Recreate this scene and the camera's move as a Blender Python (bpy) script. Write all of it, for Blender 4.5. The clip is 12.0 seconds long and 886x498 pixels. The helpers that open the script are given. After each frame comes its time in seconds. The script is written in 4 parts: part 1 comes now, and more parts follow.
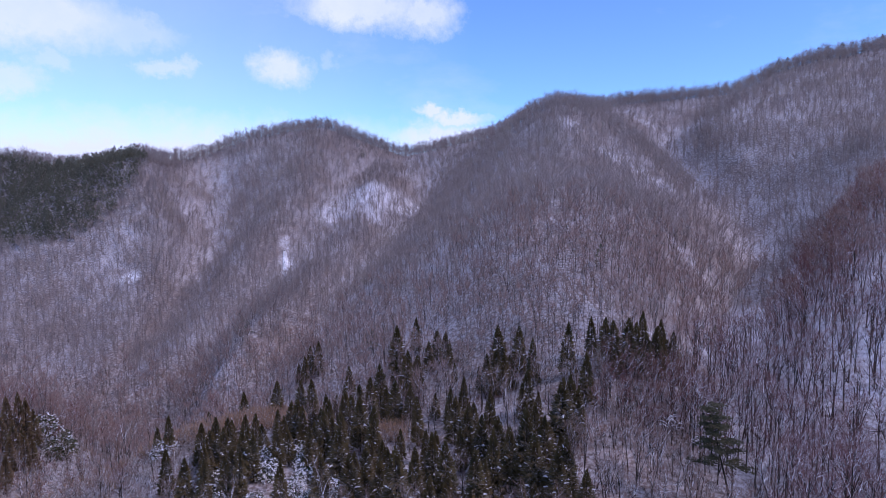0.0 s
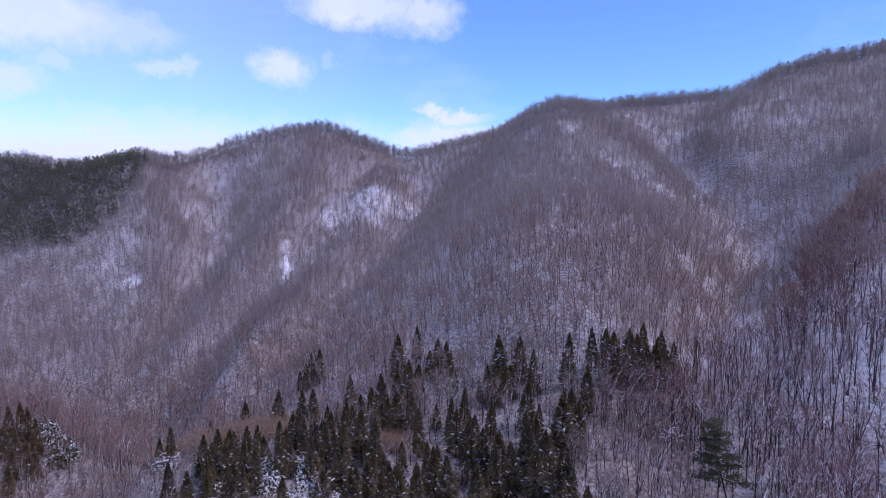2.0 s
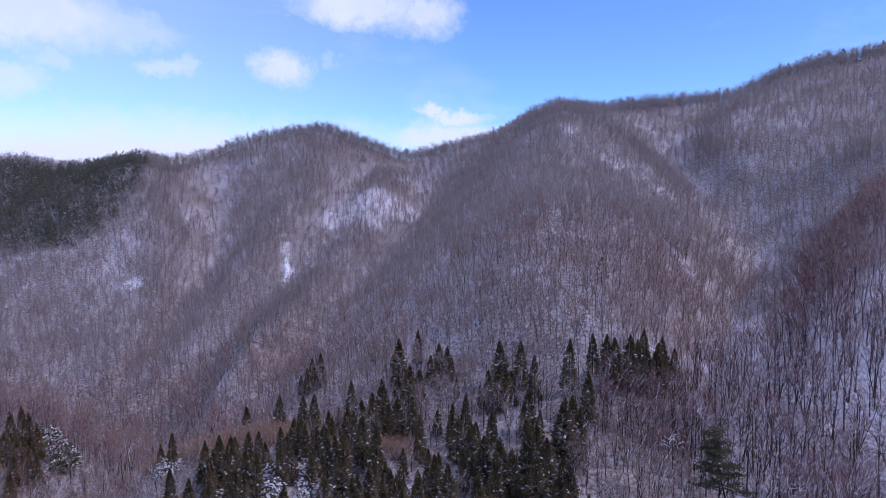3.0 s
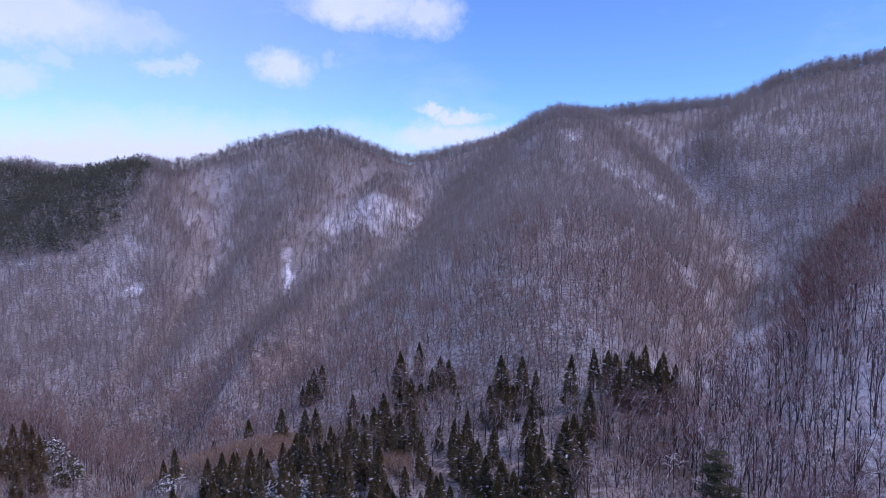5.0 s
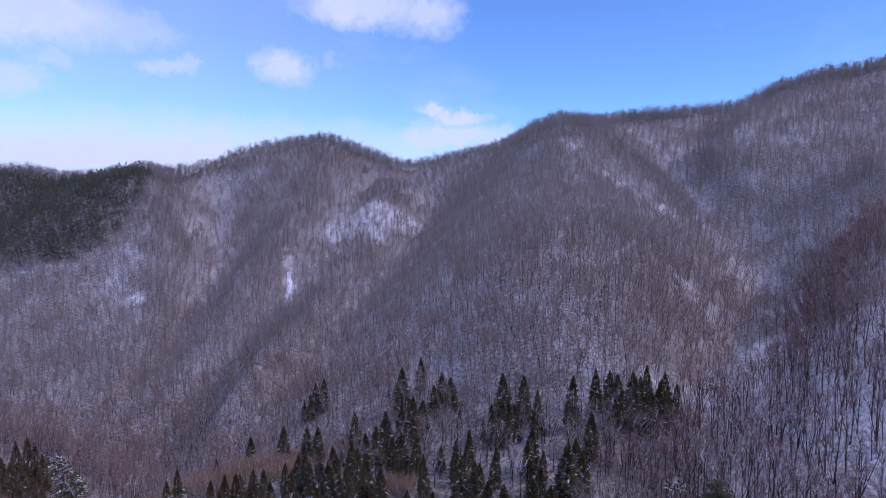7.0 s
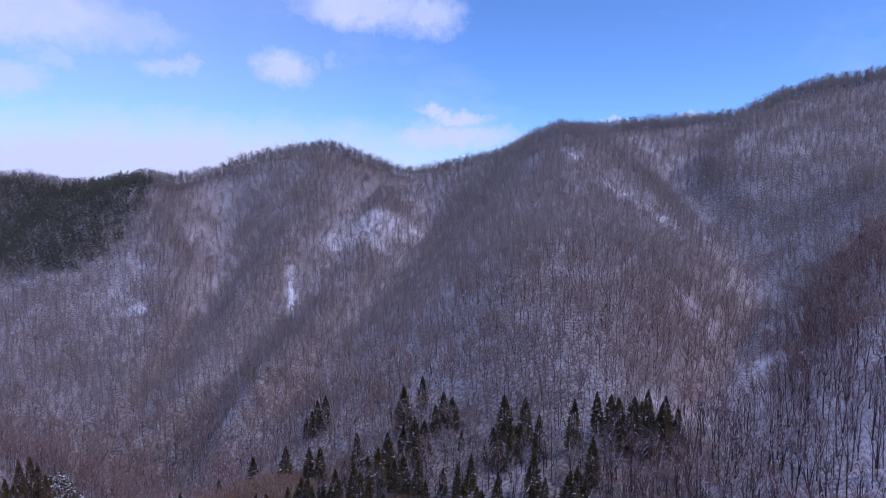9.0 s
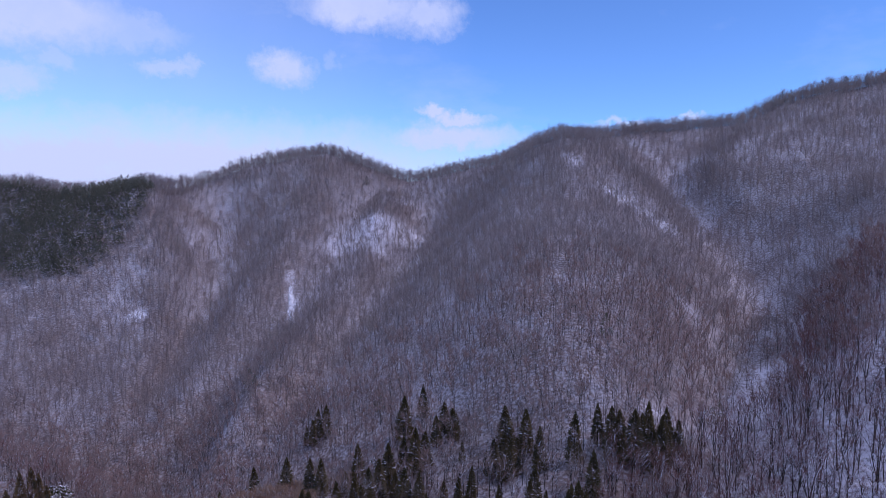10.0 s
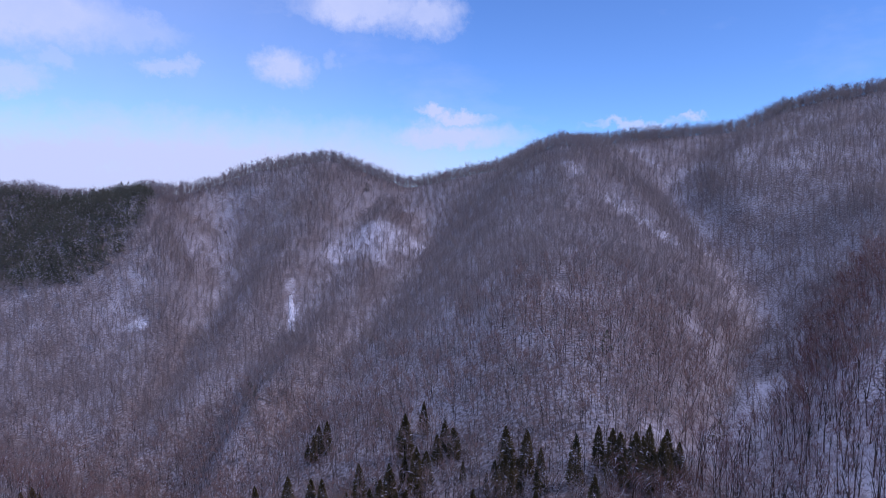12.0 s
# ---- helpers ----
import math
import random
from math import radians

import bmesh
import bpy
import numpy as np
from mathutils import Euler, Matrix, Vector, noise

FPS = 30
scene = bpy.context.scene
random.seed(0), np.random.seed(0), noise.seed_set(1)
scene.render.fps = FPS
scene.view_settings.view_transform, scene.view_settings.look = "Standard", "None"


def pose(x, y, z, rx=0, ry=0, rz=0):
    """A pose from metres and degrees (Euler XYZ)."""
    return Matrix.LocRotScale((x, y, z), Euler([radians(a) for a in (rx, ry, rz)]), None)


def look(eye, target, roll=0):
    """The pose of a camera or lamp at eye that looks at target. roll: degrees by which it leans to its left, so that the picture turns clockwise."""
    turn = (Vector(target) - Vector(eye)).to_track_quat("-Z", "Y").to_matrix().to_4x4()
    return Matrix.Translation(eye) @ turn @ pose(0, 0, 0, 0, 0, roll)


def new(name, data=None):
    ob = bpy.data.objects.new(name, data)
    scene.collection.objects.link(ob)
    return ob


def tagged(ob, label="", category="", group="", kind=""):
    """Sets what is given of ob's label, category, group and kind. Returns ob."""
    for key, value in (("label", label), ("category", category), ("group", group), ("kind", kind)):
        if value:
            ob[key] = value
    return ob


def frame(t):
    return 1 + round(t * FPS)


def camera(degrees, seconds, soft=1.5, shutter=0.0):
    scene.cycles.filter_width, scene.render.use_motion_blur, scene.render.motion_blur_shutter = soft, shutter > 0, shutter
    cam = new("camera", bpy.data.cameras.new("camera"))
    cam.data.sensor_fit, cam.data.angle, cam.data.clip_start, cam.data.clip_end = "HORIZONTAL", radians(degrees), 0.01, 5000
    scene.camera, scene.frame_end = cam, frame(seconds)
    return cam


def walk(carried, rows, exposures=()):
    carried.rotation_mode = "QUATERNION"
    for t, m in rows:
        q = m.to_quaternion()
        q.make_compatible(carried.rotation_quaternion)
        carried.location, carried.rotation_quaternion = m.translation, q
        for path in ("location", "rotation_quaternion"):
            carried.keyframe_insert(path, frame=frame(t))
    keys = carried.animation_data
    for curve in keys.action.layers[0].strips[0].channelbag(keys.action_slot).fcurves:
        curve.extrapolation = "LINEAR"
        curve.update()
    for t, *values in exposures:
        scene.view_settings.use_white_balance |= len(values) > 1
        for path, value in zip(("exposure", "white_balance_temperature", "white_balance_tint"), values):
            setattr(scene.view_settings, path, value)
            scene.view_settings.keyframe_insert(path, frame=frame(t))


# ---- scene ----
cam = camera(74.0, 12.0, soft=0.75)
METRES, EYE, TILT, LEAN, TURN = 35.0, 0.0, -3.5, 0.0, 0.0
ROWS = [
    (0.0, 0.0, 0.0, 0.0, 0.0, 0.0, -0.0),
    (0.5, -0.0014, -0.0043, 0.0215, -0.026, 0.0, -0.03),
    (1.0, -0.0039, -0.008, 0.0471, -0.009, -0.026, -0.03),
    (1.5, -0.0064, -0.012, 0.0739, 0.0, -0.026, -0.05),
    (2.0, -0.0097, -0.0157, 0.0999, 0.009, -0.026, -0.05),
    (2.5, -0.0128, -0.0194, 0.1266, 0.017, -0.026, -0.05),
    (3.0, -0.0165, -0.0233, 0.1532, 0.034, -0.026, -0.07),
    (5.0, -0.0306, -0.0372, 0.2977, 0.069, -0.06, -0.17),
    (5.5, -0.0349, -0.0408, 0.3407, 0.077, -0.052, -0.19),
    (6.0, -0.0387, -0.0442, 0.3866, 0.095, -0.034, -0.2),
    (6.5, -0.0425, -0.0474, 0.4327, 0.112, -0.026, -0.22),
    (7.0, -0.0455, -0.0505, 0.4789, 0.12, -0.043, -0.24),
    (9.0, -0.0628, -0.0698, 0.6853, 0.155, 0.017, -0.32),
    (9.5, -0.0668, -0.0738, 0.7378, 0.155, 0.043, -0.32),
    (10.0, -0.0708, -0.077, 0.7894, 0.146, 0.06, -0.31),
    (10.5, -0.0738, -0.0793, 0.8416, 0.155, 0.069, -0.32),
    (11.0, -0.0774, -0.0798, 0.8943, 0.146, 0.052, -0.33),
    (11.5, -0.0805, -0.079, 0.947, 0.146, 0.009, -0.35),
    (12.0, -0.0821, -0.0786, 0.9933, 0.137, 0.009, -0.33),
]
walk(cam, [(t, pose(0, 0, EYE, TILT, LEAN, TURN) @ pose(METRES * x, METRES * y, METRES * z, 90 + pitch, roll, yaw)) for t, x, y, z, yaw, pitch, roll in ROWS],
     exposures=[(0.0, 0.33, 6050, 90), (3.0, 0.29, 6050, 90), (6.0, 0.15, 5950, 90), (12.0, -0.12, 5880, 89)])


# ---- light: soft high sun from the right, blue winter sky with broken cloud ----
SUN_ELEVATION, SUN_AZIMUTH = 46.0, 122.0  # degrees; azimuth from straight ahead, left is minus
SUN_WAY = Vector((math.sin(radians(SUN_AZIMUTH)) * math.cos(radians(SUN_ELEVATION)), math.cos(radians(SUN_AZIMUTH)) * math.cos(radians(SUN_ELEVATION)), math.sin(radians(SUN_ELEVATION))))
sun = new("sun", bpy.data.lights.new("sun", "SUN"))
sun.data.energy, sun.data.angle, sun.data.color = 1.55, radians(8.0), (0.78, 1.0, 0.65)
sun.matrix_world = look(SUN_WAY * 900, (0, 0, 0))

# each cloud, in degrees: azimuth from straight ahead, elevation, half width, half height; and its weight
CLOUDS = [
    (-15.2, 13.0, 3.0, 1.8, 0.95), (-25.0, 12.2, 3.1, 1.0, 0.70), (-22.9, 12.9, 1.5, 1.0, 0.60), (-10.5, 14.0, 1.2, 1.3, 0.35),
    (-7.9, 18.7, 6.5, 1.9, 0.95), (-2.1, 18.0, 3.3, 1.7, 0.90), (-34.8, 15.3, 9.0, 2.8, 0.90), (-28.0, 15.1, 5.3, 1.9, 0.60),
    (-36.5, 10.4, 3.1, 1.5, 0.80), (-33.7, 12.0, 2.7, 1.2, 0.60), (-0.9, 9.5, 1.9, 0.7, 1.00), (1.7, 8.9, 2.9, 0.7, 1.00),
    (0.3, 7.2, 7.2, 1.3, 1.00), (17.2, 8.2, 3.9, 0.4, 0.80), (22.4, 8.5, 1.8, 0.3, 0.80), (-24.0, 3.3, 31.0, 5.4, 1.15),
]
world = bpy.data.worlds.new("winter_sky")
scene.world = world
world.use_nodes = True
wt = world.node_tree
wt.nodes.clear()


def wnode(kind, **values):
    n = wt.nodes.new(kind)
    for key, value in values.items():
        n.inputs[key].default_value = value
    return n


def wmath(op, a, b=None, clamp=False):
    n = wt.nodes.new("ShaderNodeMath")
    n.operation, n.use_clamp = op, clamp
    for slot, v in zip((0, 1), (a, b)):
        if isinstance(v, (int, float)):
            n.inputs[slot].default_value = v
        elif v is not None:
            wt.links.new(v, n.inputs[slot])
    return n.outputs[0]


def wvec(op, a, b):
    n = wt.nodes.new("ShaderNodeVectorMath")
    n.operation = op
    for slot, v in zip((0, 1), (a, b)):
        if isinstance(v, tuple):
            n.inputs[slot].default_value = v
        else:
            wt.links.new(v, n.inputs[slot])
    return n.outputs["Value"] if op in ("LENGTH", "DOT_PRODUCT") else n.outputs[0]


sky = wt.nodes.new("ShaderNodeTexSky")
sky.sky_type, sky.sun_disc = "NISHITA", False
sky.sun_elevation, sky.sun_rotation = radians(SUN_ELEVATION), radians(SUN_AZIMUTH)
sky.altitude, sky.air_density, sky.dust_density, sky.ozone_density = 600, 0.9, 0.02, 3.5
way = wt.nodes.new("ShaderNodeTexCoord").outputs["Generated"]
puffs = wnode("ShaderNodeTexNoise", Scale=14.0, Detail=9.0, Roughness=0.68)
wt.links.new(way, puffs.inputs["Vector"])
swirl = wvec("MULTIPLY", wvec("SUBTRACT", puffs.outputs["Color"], (0.5, 0.5, 0.5)), (0.085, 0.085, 0.055))
shreds = wnode("ShaderNodeTexNoise", Scale=42.0, Detail=6.0, Roughness=0.65)
wt.links.new(way, shreds.inputs["Vector"])
frayed = wvec("MULTIPLY", wvec("SUBTRACT", shreds.outputs["Color"], (0.5, 0.5, 0.5)), (0.05, 0.05, 0.04))
bent = wvec("ADD", wvec("ADD", way, swirl), frayed)
cover = None
for azimuth, rise, wide, high, weight in CLOUDS:
    a, e = radians(azimuth), radians(rise)
    heading = (math.sin(a) * math.cos(e), math.cos(a) * math.cos(e), math.sin(e))
    off = wvec("MULTIPLY", wvec("SUBTRACT", bent, heading), (1 / radians(wide), 1 / radians(wide), 1 / radians(high)))
    near = wmath("MULTIPLY", wmath("SUBTRACT", 1.30, wvec("LENGTH", off, (0, 0, 0))), 1.15, clamp=True)
    blob = wmath("MULTIPLY", near, 0.92 * weight)
    cover = blob if cover is None else wmath("MAXIMUM", cover, blob)
thin = wnode("ShaderNodeTexNoise", Scale=3.2, Detail=6.0, Roughness=0.6)
wt.links.new(wvec("MULTIPLY", way, (1.0, 1.0, 2.4)), thin.inputs["Vector"])
westward = wmath("MULTIPLY", wmath("SUBTRACT", wvec("DOT_PRODUCT", way, (-0.75, 0.62, 0.22)), 0.62), 2.6, clamp=True)
veil = wmath("ADD", wmath("MULTIPLY", wmath("SUBTRACT", thin.outputs["Fac"], 0.56), 1.8, clamp=True), wmath("MULTIPLY", westward, 0.50))
height = wt.nodes.new("ShaderNodeSeparateXYZ")
wt.links.new(way, height.inputs[0])
unseen_cloud = wmath("MULTIPLY", wmath("SUBTRACT", height.outputs["Z"], 0.42), 3.0, clamp=True)  # unseen cloud added high above, so that shade turns paler and more neutral
veil = wmath("ADD", veil, wmath("MULTIPLY", unseen_cloud, wmath("ADD", 0.55, thin.outputs["Fac"])))
cover = wmath("MAXIMUM", cover, wmath("MULTIPLY", veil, 0.62, clamp=True))
rough = wmath("ADD", 0.72, wmath("MULTIPLY", puffs.outputs["Fac"], 0.5))
blend = wt.nodes.new("ShaderNodeMix")
blend.data_type = "RGBA"
wt.links.new(wmath("MULTIPLY", cover, rough, clamp=True), blend.inputs["Factor"])
deep = wt.nodes.new("ShaderNodeMix")
deep.data_type, deep.blend_type = "RGBA", "MULTIPLY"
deep.inputs["Factor"].default_value = 1.0
deep.inputs["B"].default_value = (0.435, 1.22, 1.03, 1)
wt.links.new(sky.outputs[0], deep.inputs["A"])
wt.links.new(deep.outputs["Result"], blend.inputs["A"])
blend.inputs["B"].default_value = (3.25, 5.62, 4.88, 1)
back = wnode("ShaderNodeBackground", Strength=0.141)
wt.links.new(blend.outputs["Result"], back.inputs["Color"])
wt.links.new(back.outputs[0], wt.nodes.new("ShaderNodeOutputWorld").inputs["Surface"])


# ---- materials ----
def material(name, rough=0.9):
    m = bpy.data.materials.new(name)
    m.use_nodes = True
    nt = m.node_tree
    shader = nt.nodes["Principled BSDF"]
    shader.inputs["Roughness"].default_value = rough
    shader.inputs["Specular IOR Level"].default_value = 0.2
    return m, nt, shader


def noise_node(nt, scale, detail=3.0, space="Object", stretch=None):
    n = nt.nodes.new("ShaderNodeTexNoise")
    n.inputs["Scale"].default_value, n.inputs["Detail"].default_value = scale, detail
    if space == "World":
        src = nt.nodes.new("ShaderNodeNewGeometry").outputs["Position"]
    else:
        src = nt.nodes.new("ShaderNodeTexCoord").outputs[space]
    if stretch:
        mul = nt.nodes.new("ShaderNodeVectorMath")
        mul.operation = "MULTIPLY"
        mul.inputs[1].default_value = stretch
        nt.links.new(src, mul.inputs[0])
        src = mul.outputs[0]
    nt.links.new(src, n.inputs["Vector"])
    return n.outputs["Fac"]


def ramp(nt, value, stops):
    r = nt.nodes.new("ShaderNodeValToRGB")
    nt.links.new(value, r.inputs[0])
    while len(r.color_ramp.elements) < len(stops):
        r.color_ramp.elements.new(0.5)
    for e, (at, c) in zip(r.color_ramp.elements, stops):
        e.position, e.color = at, (*c, 1) if len(c) == 3 else c
    return r.outputs["Color"]


def grey(a):
    return (a, a, a)


def mix(nt, fac, a, b):
    n = nt.nodes.new("ShaderNodeMix")
    n.data_type = "RGBA"
    for key, v in (("Factor", fac), ("A", a), ("B", b)):
        if isinstance(v, (tuple, float)):
            n.inputs[key].default_value = (*v, 1) if isinstance(v, tuple) and len(v) == 3 else v
        else:
            nt.links.new(v, n.inputs[key])
    return n.outputs["Result"]


def times(nt, a, b):
    n = nt.nodes.new("ShaderNodeMath")
    n.operation, n.use_clamp = "MULTIPLY", True
    for slot, v in ((0, a), (1, b)):
        if isinstance(v, float):
            n.inputs[slot].default_value = v
        else:
            nt.links.new(v, n.inputs[slot])
    return n.outputs[0]


def up_facing(nt, low, high):
    """0 to 1 as the surface turns up to the sky: where snow comes to lie."""
    geo = nt.nodes.new("ShaderNodeNewGeometry")
    sep = nt.nodes.new("ShaderNodeSeparateXYZ")
    nt.links.new(geo.outputs["Normal"], sep.inputs[0])
    r = nt.nodes.new("ShaderNodeMapRange")
    r.inputs["From Min"].default_value, r.inputs["From Max"].default_value = low, high
    nt.links.new(sep.outputs["Z"], r.inputs["Value"])
    return r.outputs[0]


SNOW = (0.82, 0.80, 0.84)


def snow_floor():
    m, nt, sh = material("forest_floor_snow", 0.75)
    litter = ramp(nt, noise_node(nt, 0.45, 6), [(0.30, (0.10, 0.064, 0.055)), (0.62, (0.20, 0.134, 0.112))])
    big = noise_node(nt, 0.035, 4)
    fine = noise_node(nt, 0.9, 6)
    both = nt.nodes.new("ShaderNodeMath")
    both.operation = "ADD"  # old snow lies in drifts
    nt.links.new(times(nt, big, 0.40), both.inputs[0])
    nt.links.new(times(nt, fine, 0.70), both.inputs[1])
    lying = ramp(nt, both.outputs[0], [(0.48, grey(0.06)), (0.70, grey(0.60))])
    # melted back on sunward slopes; this also evens lit and shaded slopes in colour
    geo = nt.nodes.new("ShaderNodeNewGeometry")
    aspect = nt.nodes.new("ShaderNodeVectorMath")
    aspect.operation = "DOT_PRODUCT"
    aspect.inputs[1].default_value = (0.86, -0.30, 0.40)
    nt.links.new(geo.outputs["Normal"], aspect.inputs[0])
    sunward_thinning = ramp(nt, aspect.outputs["Value"], [(0.42, grey(1.0)), (0.80, grey(0.60))])
    lying = times(nt, lying, sunward_thinning)
    # and lies deeper in hollows and open drifts
    depth = nt.nodes.new("ShaderNodeAttribute")
    depth.attribute_name = "snow_depth"
    patchy = ramp(nt, both.outputs[0], [(0.40, grey(0.15)), (0.60, grey(1.0))])
    most = nt.nodes.new("ShaderNodeMath")
    most.operation, most.use_clamp = "ADD", True
    nt.links.new(lying, most.inputs[0])
    nt.links.new(times(nt, depth.outputs["Fac"], patchy), most.inputs[1])
    lying = most.outputs[0]
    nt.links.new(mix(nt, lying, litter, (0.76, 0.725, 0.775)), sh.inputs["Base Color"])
    bump = nt.nodes.new("ShaderNodeBump")
    bump.inputs["Distance"].default_value = 0.5
    nt.links.new(noise_node(nt, 0.8, 6), bump.inputs["Height"])
    nt.links.new(bump.outputs[0], sh.inputs["Normal"])
    return m


def snow_patch():
    m, nt, sh = material("open_snow", 0.6)
    nt.links.new(ramp(nt, noise_node(nt, 0.6, 5), [(0.3, (0.64, 0.62, 0.65)), (0.6, SNOW)]), sh.inputs["Base Color"])
    return m


def wood(name, stops, patch=0.03, snow=0.75, low=0.35, high=0.75, clumps=1.1, through_light=0.0, flecks=0.0, hold=(0.40, 0.58)):
    """Bark or twigs: colour that drifts from tree to tree, snow on what faces up."""
    m, nt, sh = material(name, 0.9)
    tree = noise_node(nt, patch, 5, "World")
    colour = ramp(nt, tree, stops)
    grain = ramp(nt, noise_node(nt, 1.7, 4, "World"), [(0.3, grey(0.72)), (0.7, grey(1.0))])
    shade = nt.nodes.new("ShaderNodeMix")
    shade.data_type, shade.blend_type = "RGBA", "MULTIPLY"
    shade.inputs["Factor"].default_value = 1.0
    nt.links.new(colour, shade.inputs["A"])
    nt.links.new(grain, shade.inputs["B"])
    lies = times(nt, up_facing(nt, low, high), ramp(nt, noise_node(nt, clumps, 4, "World"), [(hold[0], grey(0.0)), (hold[1], grey(1.0))]))
    final = mix(nt, times(nt, lies, snow), shade.outputs["Result"], SNOW)
    if flecks:  # single sprays that still hold their snow
        pick = ramp(nt, nt.nodes.new("ShaderNodeNewGeometry").outputs["Random Per Island"], [(1.0 - flecks, grey(0.0)), (1.001 - flecks, grey(1.0))])
        final = mix(nt, times(nt, pick, up_facing(nt, 0.1, 0.5)), final, SNOW)
    nt.links.new(final, sh.inputs["Base Color"])
    if through_light:  # sprays of fine twigs or needles let light through
        thin = nt.nodes.new("ShaderNodeBsdfTranslucent")
        nt.links.new(final, thin.inputs["Color"])
        both = nt.nodes.new("ShaderNodeMixShader")
        both.inputs[0].default_value = through_light
        nt.links.new(sh.outputs[0], both.inputs[1])
        nt.links.new(thin.outputs[0], both.inputs[2])
        nt.links.new(both.outputs[0], nt.nodes["Material Output"].inputs["Surface"])
    return m


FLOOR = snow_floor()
OPEN_SNOW = snow_patch()
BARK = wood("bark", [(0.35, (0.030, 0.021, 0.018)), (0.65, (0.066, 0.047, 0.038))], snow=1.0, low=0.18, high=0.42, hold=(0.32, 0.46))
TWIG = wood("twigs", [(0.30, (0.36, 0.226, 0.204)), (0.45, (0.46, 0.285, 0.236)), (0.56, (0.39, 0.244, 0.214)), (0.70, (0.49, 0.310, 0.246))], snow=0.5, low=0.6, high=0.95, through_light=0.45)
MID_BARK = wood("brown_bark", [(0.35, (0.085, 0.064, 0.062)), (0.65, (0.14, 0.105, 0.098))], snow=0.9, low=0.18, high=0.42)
# distance haze is put into these: paler bark, greyer twigs for far trees
HAZED_BARK = wood("hazed_bark", [(0.35, (0.145, 0.115, 0.116)), (0.65, (0.215, 0.172, 0.166))], snow=0.8, low=0.18, high=0.42)
HAZED_TWIG = wood("hazed_twigs", [(0.30, (0.350, 0.276, 0.265)), (0.45, (0.43, 0.332, 0.300)), (0.56, (0.370, 0.286, 0.268)), (0.70, (0.45, 0.352, 0.305))], snow=0.4, low=0.6, high=0.95, through_light=0.45)
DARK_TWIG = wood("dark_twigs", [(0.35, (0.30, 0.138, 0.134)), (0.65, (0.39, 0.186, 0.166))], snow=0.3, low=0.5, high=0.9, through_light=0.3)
RED_TWIG = wood("red_twigs", [(0.35, (0.27, 0.112, 0.104)), (0.65, (0.36, 0.168, 0.136))], snow=0.2, low=0.6, high=0.95, through_light=0.45)
PALE_TWIG = wood("pale_twigs", [(0.35, (0.33, 0.25, 0.22)), (0.65, (0.46, 0.37, 0.32))], snow=0.9, low=0.4, high=0.85, through_light=0.4)
CEDAR = wood("cedar_needles", [(0.35, (0.072, 0.054, 0.026)), (0.52, (0.150, 0.099, 0.041)), (0.66, (0.092, 0.071, 0.032))], patch=0.12, snow=0.25, low=0.7, high=0.97, clumps=3.2, through_light=0.3, flecks=0.03)
CEDAR_BROWN = wood("winter_brown_needles", [(0.35, (0.130, 0.080, 0.042)), (0.50, (0.22, 0.130, 0.062)), (0.65, (0.15, 0.105, 0.045))], patch=0.25, snow=0.2, low=0.7, high=0.97, clumps=3.2, through_light=0.35, flecks=0.02)
ORANGE_TWIG = wood("orange_brown_twigs", [(0.35, (0.42, 0.235, 0.15)), (0.65, (0.55, 0.33, 0.21))], snow=0.08, low=0.7, high=1.0, through_light=0.45)
EVERGREEN = wood("evergreen_leaves", [(0.35, (0.050, 0.055, 0.026)), (0.65, (0.095, 0.090, 0.040))], patch=0.3, snow=0.6, low=0.3, high=0.7, clumps=0.5, through_light=0.2, hold=(0.52, 0.58))
SNOWY_LEAF = wood("snowy_leaves", [(0.35, (0.030, 0.040, 0.020)), (0.65, (0.06, 0.065, 0.03))], patch=0.2, snow=1.0, low=0.1, high=0.4, clumps=1.3, hold=(0.48, 0.56))
# needle green lifted and greyed, with the far ridge's haze in the colour
DARK_CONIFER = wood("dark_conifer_needles", [(0.35, (0.150, 0.150, 0.110)), (0.65, (0.19, 0.180, 0.130))], patch=0.05, snow=0.05, low=0.7, high=1.0, through_light=0.5)
PINE = wood("pine_needles", [(0.35, (0.056, 0.050, 0.026)), (0.65, (0.090, 0.078, 0.038))], patch=0.3, snow=0.12, low=0.8, high=0.97, clumps=1.5)


